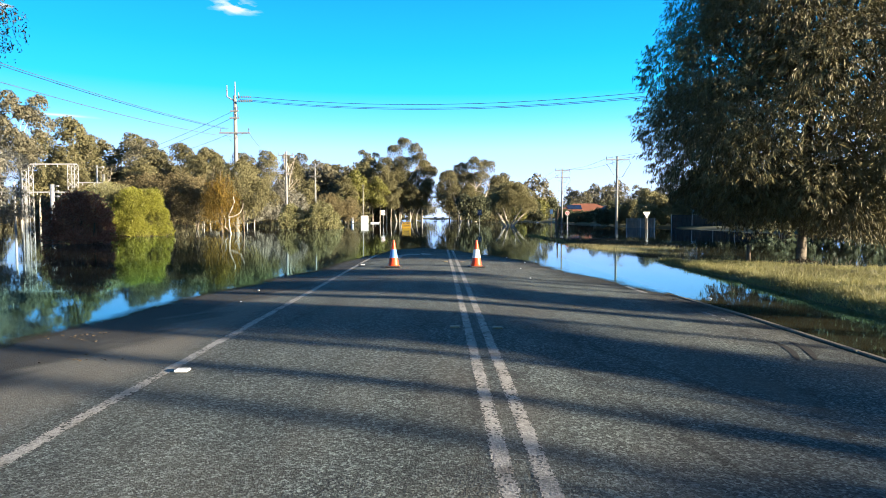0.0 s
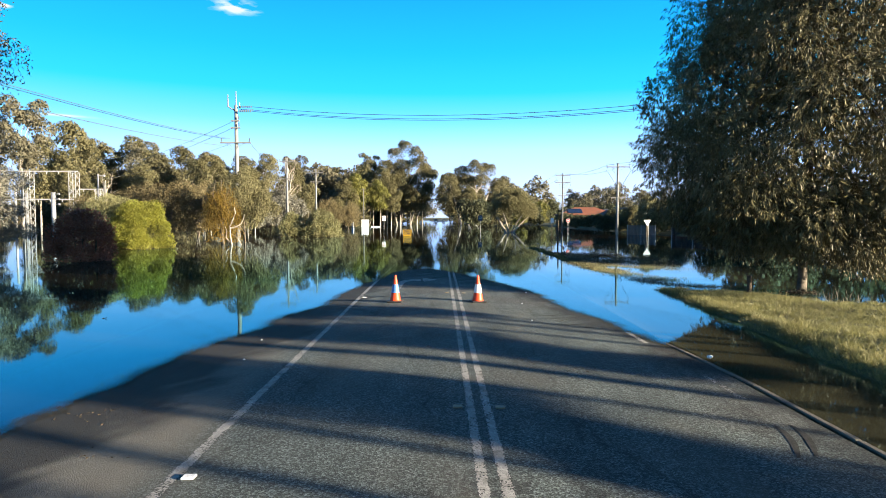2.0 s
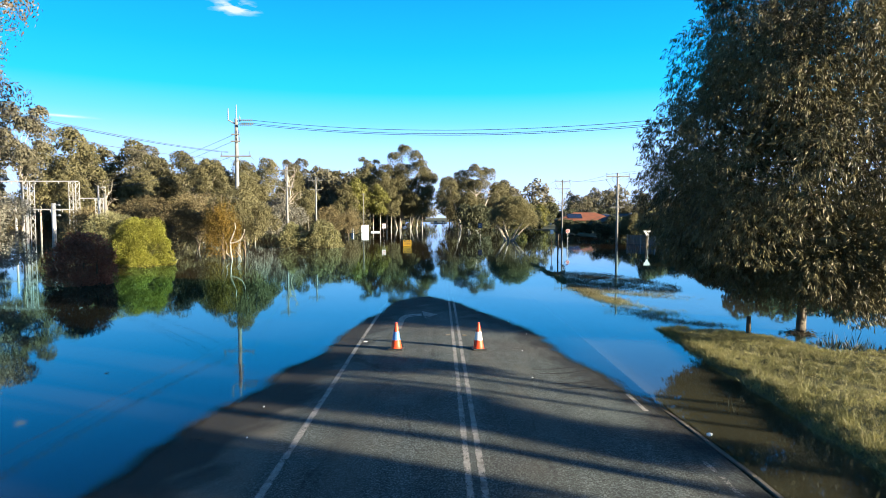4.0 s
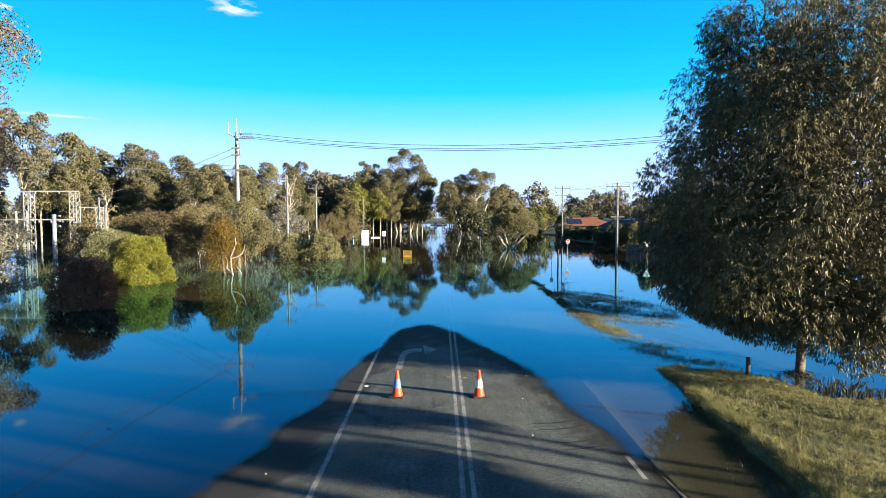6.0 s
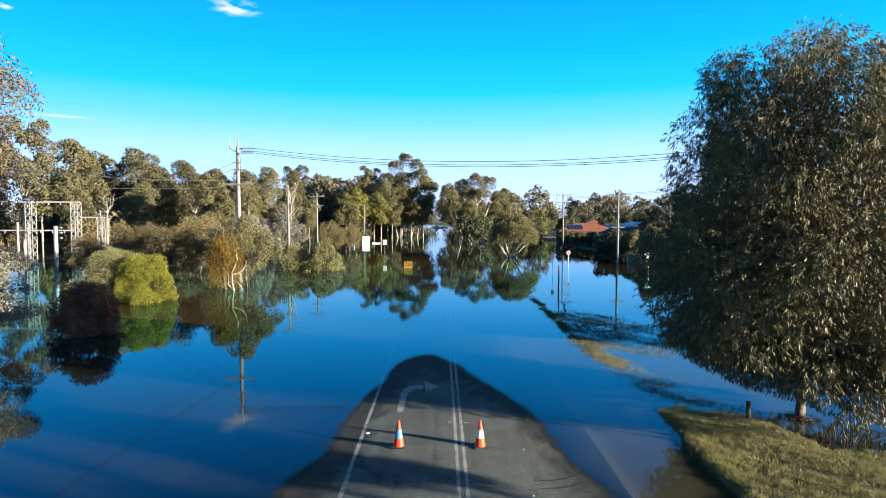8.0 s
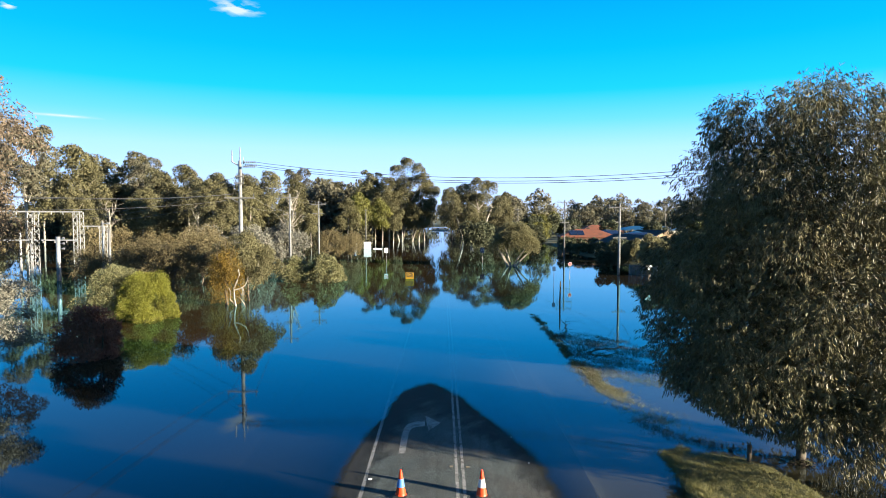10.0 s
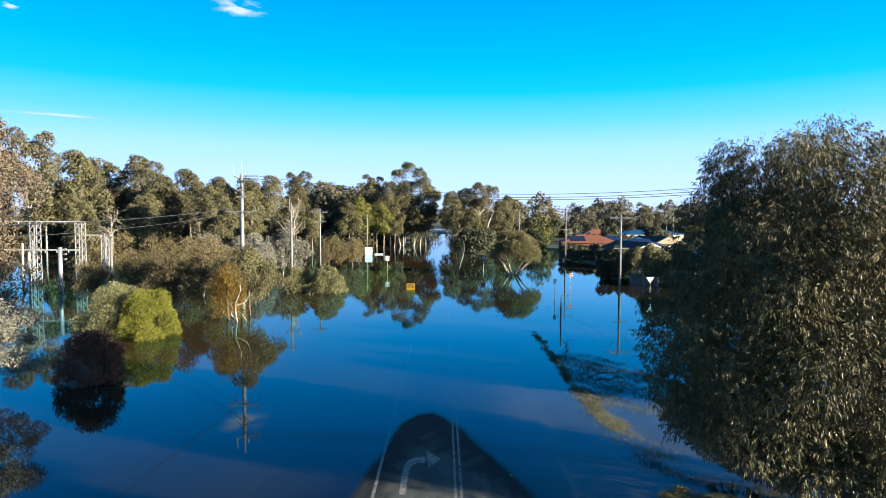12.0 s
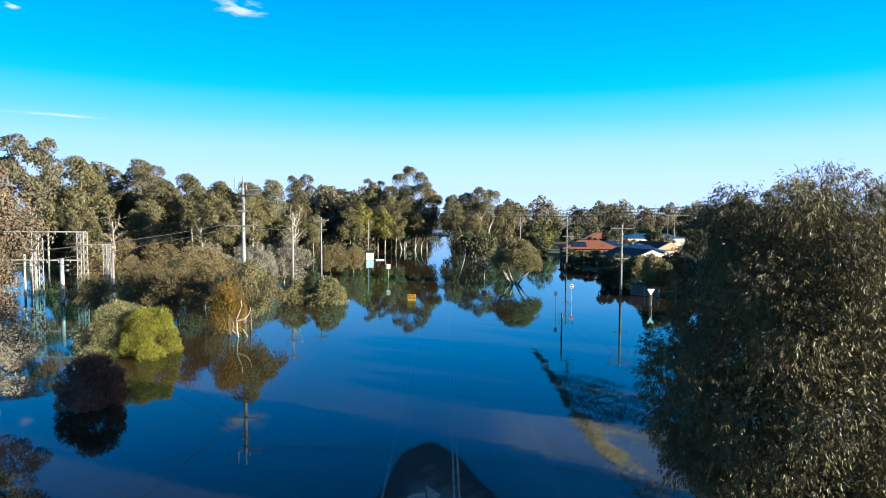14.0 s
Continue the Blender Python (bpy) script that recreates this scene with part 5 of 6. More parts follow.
# drowned grass out in the shallows, its tips just above the water
gx, gy = RNG.uniform(6.7, 12.2, 30000), RNG.uniform(28.0, 39.5, 30000)
far_edge = np.interp(gx, [6.7, 7.5, 9.8, 11.4, 12.2], [38.6, 38.9, 38.1, 35.2, 31.5])
near_edge = np.interp(gx, [6.7, 7.2, 9.5, 11.4, 12.2], [31.0, 29.2, 28.2, 28.2, 30.5])
k = (gy < far_edge + RNG.normal(size=30000) * 0.4) & (gy > near_edge + RNG.normal(size=30000) * 0.3) & (wobble(gx, gy, 1.7, 2.0) + RNG.normal(size=30000) * 0.5 > np.interp(gx, [7, 12], [-0.35, 0.25]))
# shade over these stalks is put into their near-black colour
tufts("drowned_grass", gx[k], gy[k], 3, 0.12, M_GRASS_DARK, "drowned grass stalks in shallow water, coloured dark like shaded grass", 0.9, 0.06)
gx, gy = beside(5600, [(6.9, 30.8), (6.82, 28.6), (7.0, 26.8), (7.25, 25.0)], (0.30, 0.3), -0.35)
tufts("dry_grass", gx + 0.12, gy, 5, 0.10, M_GRASS_DRY, "pale straw-coloured grass on the half-drowned verge", 0.7)
gx, gy = beside(5200, [(7.0, 28.9), (8.5, 28.2), (9.5, 27.5), (10.9, 26.5)], (0.3, 0.6), -0.2)
tufts("dry_grass", gx, gy, 4, 0.08, M_GRASS_DRY, "band of pale grass poking out of shallow water", 0.8, 0.05)
gx, gy = beside(3800, [(7.15, 25.4), (7.5, 23.8), (7.8, 22.6), (8.5, 21.8)], (0.42, 0.4), 0.0)
tufts("dry_grass", gx, gy, 5, 0.09, M_GRASS_DRY, "sparse pale grass poking out of shallow water", 0.8, 0.05)
gx, gy = beside(1500, [(7.3, 22.2), (7.5, 20.9), (8.1, 20.0), (9.3, 19.5)], (0.3, 0.25), -0.3)
tufts("drowned_grass", gx, gy, 4, 0.1, M_GRASS_DARK, "sparse dark grass poking out of shallow water", 0.8, 0.05)
# thin weeds standing in the water behind the bank
gx, gy = beside(60, [(10.6, 16.7), (11.1, 16.1), (11.8, 15.8), (12.6, 15.3)], (0.3, 0.22))
tufts("reeds", gx, gy, 4, 0.24, M_GRASS_DARK, "thin dark weeds standing in water behind the bank", 0.22, 0.03)
gx, gy = beside(12, [(5.2, 10.6), (5.6, 11.2), (5.9, 12.2)], (0.12, 0.2))
tufts("reeds", gx, gy, 4, 0.14, M_GRASS_DARK, "thin dark weeds standing in the roadside channel", 0.35, 0.03)


# ---------------------------------------------------------------- traffic cones
def traffic_cone(x, y, turn, sleeve, label):
    e = holder("traffic_cone", x, y, float(road_z(x, y)) + 0.004, turn)
    bm = bmesh.new()
    box(bm, (0, 0, 0.0175), (0.39, 0.39, 0.035), bevel=0.012)
    part("base", bm, M_RUBBER, e, "black rubber base")
    bm = bmesh.new()
    bmesh.ops.create_cone(bm, cap_ends=True, segments=28, radius1=0.155, radius2=0.142, depth=0.03, matrix=Matrix.Translation((0, 0, 0.05)))
    bmesh.ops.create_cone(bm, cap_ends=True, segments=28, radius1=0.138, radius2=0.028, depth=0.64, matrix=Matrix.Translation((0, 0, 0.385)))
    bmesh.ops.create_cone(bm, cap_ends=True, segments=20, radius1=0.034, radius2=0.03, depth=0.015, matrix=Matrix.Translation((0, 0, 0.7)))
    part("body", bm, M_ORANGE, e, "orange plastic cone", smooth=False)
    bm = bmesh.new()
    r = lambda z: 0.138 - (z - 0.065) / 0.64 * 0.11 + 0.004
    bmesh.ops.create_cone(bm, cap_ends=False, segments=28, radius1=r(0.25), radius2=r(0.47), depth=0.22, matrix=Matrix.Translation((0, 0, 0.36)))
    part("collar", bm, sleeve, e, "reflective sleeve")
    return tagged(e, label, "traffic cone", group="traffic cones across the road")


traffic_cone(1.0, 15.75, 12, M_COLLAR, "orange traffic cone with white reflective sleeve on the road")
traffic_cone(-1.18, 15.75, -8, M_COLLAR_SKY, "orange traffic cone with sky-blue reflection painted into its sleeve")


# ---------------------------------------------------------------- signs
def sign_post(name, x, y, top, label, post_m=M_STEEL, r=0.03, turn=0.0):
    e = holder(name, x, y, 0, turn)
    bm = bmesh.new()
    rod(bm, (0, 0, -0.6), (0, 0, top), r, seg=8)
    part("post", bm, post_m, e)
    return tagged(e, label, "sign")


def plate(e, z, w, h, material, name="face", d=0.012, y=-0.045, label="", x=0.0):
    bm = bmesh.new()
    box(bm, (x, y, z), (w, d, h), bevel=0.004)
    return part(name, bm, material, e, label)


def disc(e, z, r, material, y=-0.056, name="disc", d=0.008, x=0.0, seg=24):
    bm = bmesh.new()
    bmesh.ops.create_cone(bm, cap_ends=True, segments=seg, radius1=r, radius2=r, depth=d, matrix=Matrix.Translation((x, y, z)) @ Matrix.Rotation(math.pi / 2, 4, "X"))
    return part(name, bm, material, e)


def words(e, text, z, size, material, y):
    c = bpy.data.curves.new("lettering", "FONT")
    c.body, c.size, c.align_x, c.align_y, c.extrude, c.offset = text, size, "CENTER", "CENTER", 0.002, 0.009
    c.materials.append(material)
    tmp = bpy.data.objects.new("lettering", c)
    ob = new("lettering", bpy.data.meshes.new_from_object(tmp))
    ob.parent = e
    ob.matrix_basis = pose(0, y, z, 90, 0, 0)
    return ob


s = sign_post("speed_sign", -9.25, 98.0, 2.55, "small white sign with a red ring in flood water")
plate(s, 2.15, 0.62, 0.78, M_WHITE)
disc(s, 2.2, 0.24, M_RED)
disc(s, 2.2, 0.17, M_WHITE, y=-0.062, name="centre")
s = sign_post("direction_sign", 6.5, 98.0, 2.6, "small blue square sign on a post in flood water")
plate(s, 2.2, 0.68, 0.85, M_BLUE)
disc(s, 2.25, 0.22, M_WHITE)
disc(s, 2.25, 0.16, M_BLUE, y=-0.062, name="centre")
s = sign_post("no_entry_sign", 15.5, 72.8, 2.2, "red round no-entry sign on a steel post in flood water")
disc(s, 1.9, 0.25, M_WHITE, y=-0.045, name="face")
disc(s, 1.9, 0.205, M_RED, y=-0.056)
plate(s, 1.9, 0.28, 0.075, M_WHITE, "bar", 0.006, -0.064)
s = sign_post("parking_sign", 12.1, 65.0, 2.25, "small dark blue sign on a post in flood water", M_TIMBER, 0.025)
plate(s, 1.98, 0.34, 0.5, M_BLUE)
# road-closed board on low legs
s = holder("road_closed_sign", -4.05, 73.0)
tagged(s, "yellow road closed board half drowned in flood water", "sign")
plate(s, 0.42, 1.02, 0.8, M_YELLOW, "board", 0.03, 0.0, "yellow board with black border")
for z, h in ((0.80, 0.02), (0.21, 0.02)):
    plate(s, z, 0.98, h, M_BLACK, "border", 0.006, -0.018)
words(s, "ROAD", 0.63, 0.30, M_BLACK, -0.018)
words(s, "CLOSED", 0.36, 0.25, M_BLACK, -0.018)
bm = bmesh.new()
for x in (-0.4, 0.4):
    rod(bm, (x, 0.05, -0.7), (x, 0.02, 0.7), 0.02, seg=6)
part("frame", bm, M_STEEL, s)
# large white board, pale from behind
s = holder("white_board_sign", -17.7, 141.0)
tagged(s, "large blank white sign board standing in flood water", "sign")
plate(s, 0.9, 1.75, 1.75, M_WHITE, "board", 0.04, 0.0)
bm = bmesh.new()
for x in (-0.7, 0.7):
    rod(bm, (x, 0.06, -0.6), (x, 0.06, 1.7), 0.04, seg=6)
part("post", bm, M_STEEL, s)
s = holder("blue_board_sign", -20.6, 140.0)
tagged(s, "narrow blue and white sign board standing in flood water", "sign")
plate(s, 0.8, 0.35, 1.4, M_BLUE, "board", 0.04, 0.0)
plate(s, 0.8, 0.25, 1.4, M_WHITE, "edge", 0.04, 0.0, x=0.3)
bm = bmesh.new()
box(bm, (0, 0, 0.10), (2.0, 0.06, 0.26), bevel=0.01)
p = part("white_plank", bm, M_WHITE)
p.matrix_basis = pose(-15.4, 142.0, 0.0, 0, 0, 6)
tagged(p, "low white plank barrier just above the flood water", "barrier")
# give-way sign fixed to a weathered stump post
s = holder("give_way_sign", 24.0, 69.6)
tagged(s, "white triangular give-way sign on a stump in water", "sign")
bm = bmesh.new()
bend(bm, [(0, 0.1, -0.5), (0.02, 0.1, 0.5), (-0.03, 0.1, 1.2), (0.02, 0.1, 1.75)], 0.2, 0.14, 9)
part("stump", bm, M_BARK, s, "weathered grey timber stump")
bm = bmesh.new()
rod(bm, (0.16, -0.1, -0.6), (0.14, -0.1, 2.0), 0.03)
part("post", bm, M_STEEL_WHITE, s)
bm = bmesh.new()
vs = [bm.verts.new(v) for v in ((-0.43, -0.14, 2.02), (0.47, -0.14, 2.02), (0.02, -0.14, 1.28))]
f = bm.faces.new(vs)
r = bmesh.ops.extrude_face_region(bm, geom=[f])
bmesh.ops.translate(bm, vec=(0, 0.012, 0), verts=[v for v in r["geom"] if isinstance(v, bmesh.types.BMVert)])
bmesh.ops.recalc_face_normals(bm, faces=bm.faces)
part("face", bm, M_WHITE, s, "white triangle pointing down")
# posts
bm = bmesh.new()
rod(bm, (0, 0, -0.6), (0.05, 0, 2.1), 0.07, 0.055, 9)
p = part("dark_post", bm, M_TIMBER)
p.matrix_basis = pose(10.0, 51.0, 0)
tagged(p, "thin dark timber post standing in flood water", "post")
bm = bmesh.new()
rod(bm, (0, 0, -0.4), (0.01, 0, 0.52), 0.07, 0.065, 10)
p = part("bollard", bm, M_TIMBER)
p.matrix_basis = pose(9.45, 18.2, 0)
tagged(p, "dark timber bollard at the edge of the verge", "bollard")


# ---------------------------------------------------------------- power poles and wires
def crossarm(bm, z, w, turn=0.0, x=0.0, pins=(-0.45, 0.0, 0.45), up=True):
    box(bm, (x, -0.14, z), (w, 0.1, 0.12), turn)


def power_pole(x, y, h, r, material, arms, label, turn=0.0, loops=()):
    e = holder("power_pole", x, y, 0, turn)
    bm = bmesh.new()
    rod(bm, (0, 0, -0.8), (0, 0, h), r, r * 0.62, 12)
    part("pole", bm, material, e, smooth=True)
    for z, w, pins in arms:
        bm = bmesh.new()
        box(bm, (0, -r - 0.03, z), (w, 0.1, 0.12), bevel=0.008)
        if w > 1.5:
            rod(bm, (0, -r, z - 0.6), (-w * 0.28, -r - 0.03, z - 0.04), 0.018, seg=5)
            rod(bm, (0, -r, z - 0.6), (w * 0.28, -r - 0.03, z - 0.04), 0.018, seg=5)
        a = part("crossarm", bm, M_POLE_GREY, e)
        for q in pins:
            bm = bmesh.new()
            px, pz = q * w, z + 0.06
            rod(bm, (px, -r - 0.03, pz), (px, -r - 0.03, pz + 0.3), 0.02, seg=6)
            for k in range(3):
                rod(bm, (px, -r - 0.03, pz + 0.12 + 0.1 * k), (px, -r - 0.03, pz + 0.16 + 0.1 * k), 0.07, 0.05, 8)
            part("insulator", bm, M_INSULATOR, a)
    for px, za, zb in loops:
        bm = bmesh.new()
        bend(bm, [(px, -r - 0.1, za), (px * 1.15, -r - 0.25, za - 0.5), (px * 0.85, -r - 0.25, (za + zb) / 2), (px * 0.45, -r - 0.2, zb + 0.1), (px * 0.1, -r - 0.05, zb)], 0.03, 0.03, 5)
        part("jumper", bm, M_WIRE, e, "looped dark jumper cable")
    return tagged(e, label, "power pole", group="power poles")


pl = power_pole(-19.4, 57.5, 12.9, 0.24, M_POLE_PALE, ((9.35, 2.9, (-0.46, 0.46)), (10.75, 0.9, (0.4,)), (11.4, 0.8, (0.4,))), "tall pale power pole with crossarms in flood water")
bm = bmesh.new()
bend(bm, [(0, 0, 12.4), (-0.35, 0, 12.55), (-0.75, 0, 12.8)], 0.07, 0.06, 6)
rod(bm, (-0.75, 0, 12.75), (-0.75, 0, 13.9), 0.06, 0.04, 8)
rod(bm, (0.02, 0, 12.8), (0.02, 0, 14.2), 0.06, 0.04, 8)
rod(bm, (0.35, 0, 12.6), (0.35, 0, 13.2), 0.05, 0.04, 8)
part("line_post", bm, M_STEEL, pl, "grey upright insulator posts")
for k, (z, yy) in enumerate(((12.75, -0.1), (12.5, 0.25), (12.3, -0.3))):
    bm = bmesh.new()
    for j in range(6):
        rod(bm, (0.45 + j * 0.2, yy, z), (0.53 + j * 0.2, yy, z), 0.11, 0.07, 8)
    rod(bm, (0.2, yy, z), (1.6, yy, z), 0.02, seg=5)
    part("insulator", bm, M_INSULATOR, pl)
power_pole(-22.3, 87.5, 10.9, 0.19, M_POLE_PALE, ((10.35, 2.2, (-0.45, 0.45)), (7.9, 1.9, (-0.45, 0.45))), "pale power pole standing in flood water")
power_pole(-20.4, 98.6, 10.2, 0.17, M_POLE_PALE, ((9.6, 2.5, (-0.48, -0.2, 0.2, 0.48)), (8.1, 1.9, ())), "grey power pole with two crossarms in flood water")
power_pole(-19.2, 150.0, 9.6, 0.15, M_POLE_GREY, ((9.2, 1.0, ()),), "thin grey power pole behind the white board")
power_pole(24.2, 119.0, 11.0, 0.19, M_POLE_GREY, ((10.6, 2.9, (-0.48, 0.0, 0.48)), (9.2, 3.0, (-0.48, 0.48)), (6.6, 1.8, ())), "tall grey power pole with crossarms in flood water", loops=((-1.3, 10.6, 8.4), (1.3, 10.6, 8.2), (1.35, 9.2, 7.0)))
power_pole(23.3, 79.0, 9.4, 0.2, M_POLE_PALE, ((8.9, 3.1, (-0.48, -0.22, 0.48)), (4.9, 1.8, ())), "grey power pole with a high crossarm by the verge", loops=((-1.4, 8.9, 6.9), (1.4, 8.9, 6.6), (-0.7, 8.9, 7.5)))
power_pole(42.6, 38.0, 14.2, 0.24, M_POLE_PALE, ((13.2, 2.0, (-0.45, 0.45)),), "tall pale power pole beyond the big tree")
power_pole(-20.4, -9.5, 11.0, 0.22, M_POLE_GREY, ((9.1, 2.9, (-0.46, 0.46)),), "tall grey power pole at the flood's edge")
power_pole(22.0, 175.0, 10.5, 0.16, M_POLE_GREY, ((9.9, 2.2, ()), (8.8, 2.0, ())), "far grey power pole near the houses")
power_pole(17.0, 215.0, 10.5, 0.16, M_POLE_GREY, ((9.9, 2.2, ()),), "far grey power pole near the houses")

far_frame = power_pole(74.3, 200.0, 11.6, 0.17, M_POLE_GREY, ((11.0, 1.0, ()),), "far twin-legged power pole among the trees")
bm = bmesh.new()
rod(bm, (2.2, 0, -0.8), (2.2, 0, 11.6), 0.17, 0.11, 10)
part("pole", bm, M_POLE_GREY, far_frame, smooth=True)
bm = bmesh.new()
box(bm, (3.0, -0.2, 11.3), (8.0, 0.14, 0.16), bevel=0.01)
part("crossarm", bm, M_POLE_GREY, far_frame)


def wire(a, b, sag, r=0.015, n=24):
    a, b = Vector(a), Vector(b)
    c = bpy.data.curves.new("wire", "CURVE")
    c.dimensions, c.bevel_depth, c.bevel_resolution = "3D", r, 1
    sp = c.splines.new("POLY")
    sp.points.add(n)
    for i in range(n + 1):
        t = i / n
        p = a.lerp(b, t)
        sp.points[i].co = (p.x, p.y, p.z - 4 * sag * t * (1 - t), 1)
    c.materials.append(M_WIRE)
    return tagged(new("wire", c), "thin dark overhead power wire between poles", "wire", group="overhead wires")


for dz, dy in ((12.75, -0.1), (12.5, 0.25), (12.3, -0.3)):
    wire((-17.8, 57.5 + dy, dz), (42.0, 38.0 + dy, dz + 1.4), 2.6, 0.021, 40)
for k, z in ((-0.55, 9.75), (-0.75, 9.7), (-1.35, 9.1)):
    wire((-19.4 + k, 57.3, z), (-20.0 + k, -9.5, z - 0.1), 1.25)
for z, k in ((11.4, 0), (10.8, 0.6), (9.4, 1.2)):
    wire((-19.7, 57.5, z), (-46.5 + k, 78, 7.6 - k * 0.4), 0.6)
for k in (-1.2, 1.2):
    wire((-19.4 + k, 57.4, 9.5), (-28 + k, 110, 9.2), 0.9)
    wire((-22.3 + k * 0.8, 87.5, 10.5), (-20.4 + k, 98.6, 9.75), 0.15)
    wire((24.2 + k, 119, 10.9), (23.3 + k, 79, 9.2), 0.6)
    wire((23.3 + k, 79, 9.2), (42.6 + k * 0.3, 38.0, 13.0), 0.9)
    wire((24.2 + k, 119, 10.9), (22 + k * 0.7, 175, 10.0), 0.9)


# ---------------------------------------------------------------- substation
def lattice(name, x, y, w, h, label, zig=0.95, leg=0.03):
    """Four angle legs with zigzag bracing."""
    e = holder(name, x, y)
    half = w / 2
    corners = [(-half, -half), (half, -half), (half, half), (-half, half)]
    for cx, cy in corners:
        bm = bmesh.new()
        box(bm, (cx, cy, h / 2 - 0.4), (leg * 2, leg * 2, h + 0.8))
        part("leg", bm, M_STEEL_WHITE, e)
    for k in range(4):
        a, b = corners[k], corners[(k + 1) % 4]
        n = int(h / zig)
        for i in range(n):
            z0, z1 = h * i / n, h * (i + 1) / n
            for p, q in (((*a, z0), (*b, z1)), ((*b, z0), (*a, z1))):
                bm = bmesh.new()
                rod(bm, p, q, leg * 0.6, seg=4)
                part("brace", bm, M_STEEL_WHITE, e)
        bm = bmesh.new()
        rod(bm, (*a, h), (*b, h), leg * 0.8, seg=4)
        part("top_rail", bm, M_STEEL_WHITE, e)
    return tagged(e, label, "lattice tower", group="substation towers")


lattice("lattice_tower", -46.8, 77.0, 0.85, 8.1, "white steel lattice tower of a flooded substation")
lattice("lattice_tower", -52.6, 77.0, 0.85, 8.1, "white steel lattice tower of a flooded substation")
lattice("lattice_tower", -55.6, 70.0, 0.8, 6.5, "white steel lattice tower of a flooded substation")
lattice("lattice_tower", -47.6, 84.0, 0.7, 6.2, "small white lattice tower of a flooded substation", 0.8, 0.025)
for y, z, xa, xb in ((77.0, 8.15, -60.0, -46.3), (76.0, 4.55, -62.0, -46.3), (84.0, 6.2, -50.5, -47.0)):
    bm = bmesh.new()
    box(bm, ((xa + xb) / 2, y, z), (xb - xa, 0.14, 0.16), bevel=0.01)
    for i in range(int((xb - xa) / 1.5)):
        rod(bm, (xa + 0.75 + 1.5 * i, y, z), (xa + 0.75 + 1.5 * i, y, z - 0.35), 0.04, 0.06, 6)
    tagged(part("gantry_beam", bm, M_STEEL_WHITE), "white steel beam spanning the substation towers", "beam", group="substation beams")


def white_post(x, y, h, r, material, label, arms=0):
    e = holder("substation_post", x, y)
    bm = bmesh.new()
    rod(bm, (0, 0, -0.8), (0, 0, h), r, r * 0.95, 12)
    part("post", bm, material, e, smooth=True)
    for k in range(arms):
        bm = bmesh.new()
        rod(bm, (0, 0, h - 0.2 - 0.6 * k), (0.75, 0, h - 0.2 - 0.6 * k), 0.05, seg=6)
        rod(bm, (0.55, 0, h - 0.2 - 0.6 * k), (0.75, 0, h - 0.2 - 0.6 * k), 0.12, seg=8)
        part("arm", bm, M_STEEL, e)
    return tagged(e, label, "post", group="substation posts")


white_post(-45.0, 70.0, 5.2, 0.24, M_STEEL, "thick grey steel post of the flooded substation", 3)
white_post(-37.2, 65.5, 7.0, 0.09, M_STEEL_WHITE, "thin white steel lamp post in flood water", 1)
white_post(-37.6, 67.5, 6.2, 0.15, M_POLE_GREY, "thick grey steel post of the flooded substation")
for x, y, h in ((-50.8, 72.0, 5.6), (-57.5, 74.0, 5.0), (-53.2, 66.0, 4.4), (-55.0, 80.0, 5.5), (-59.0, 68.0, 4.6)):
    white_post(x, y, h, 0.13, M_STEEL_WHITE, "white steel post of the flooded substation")


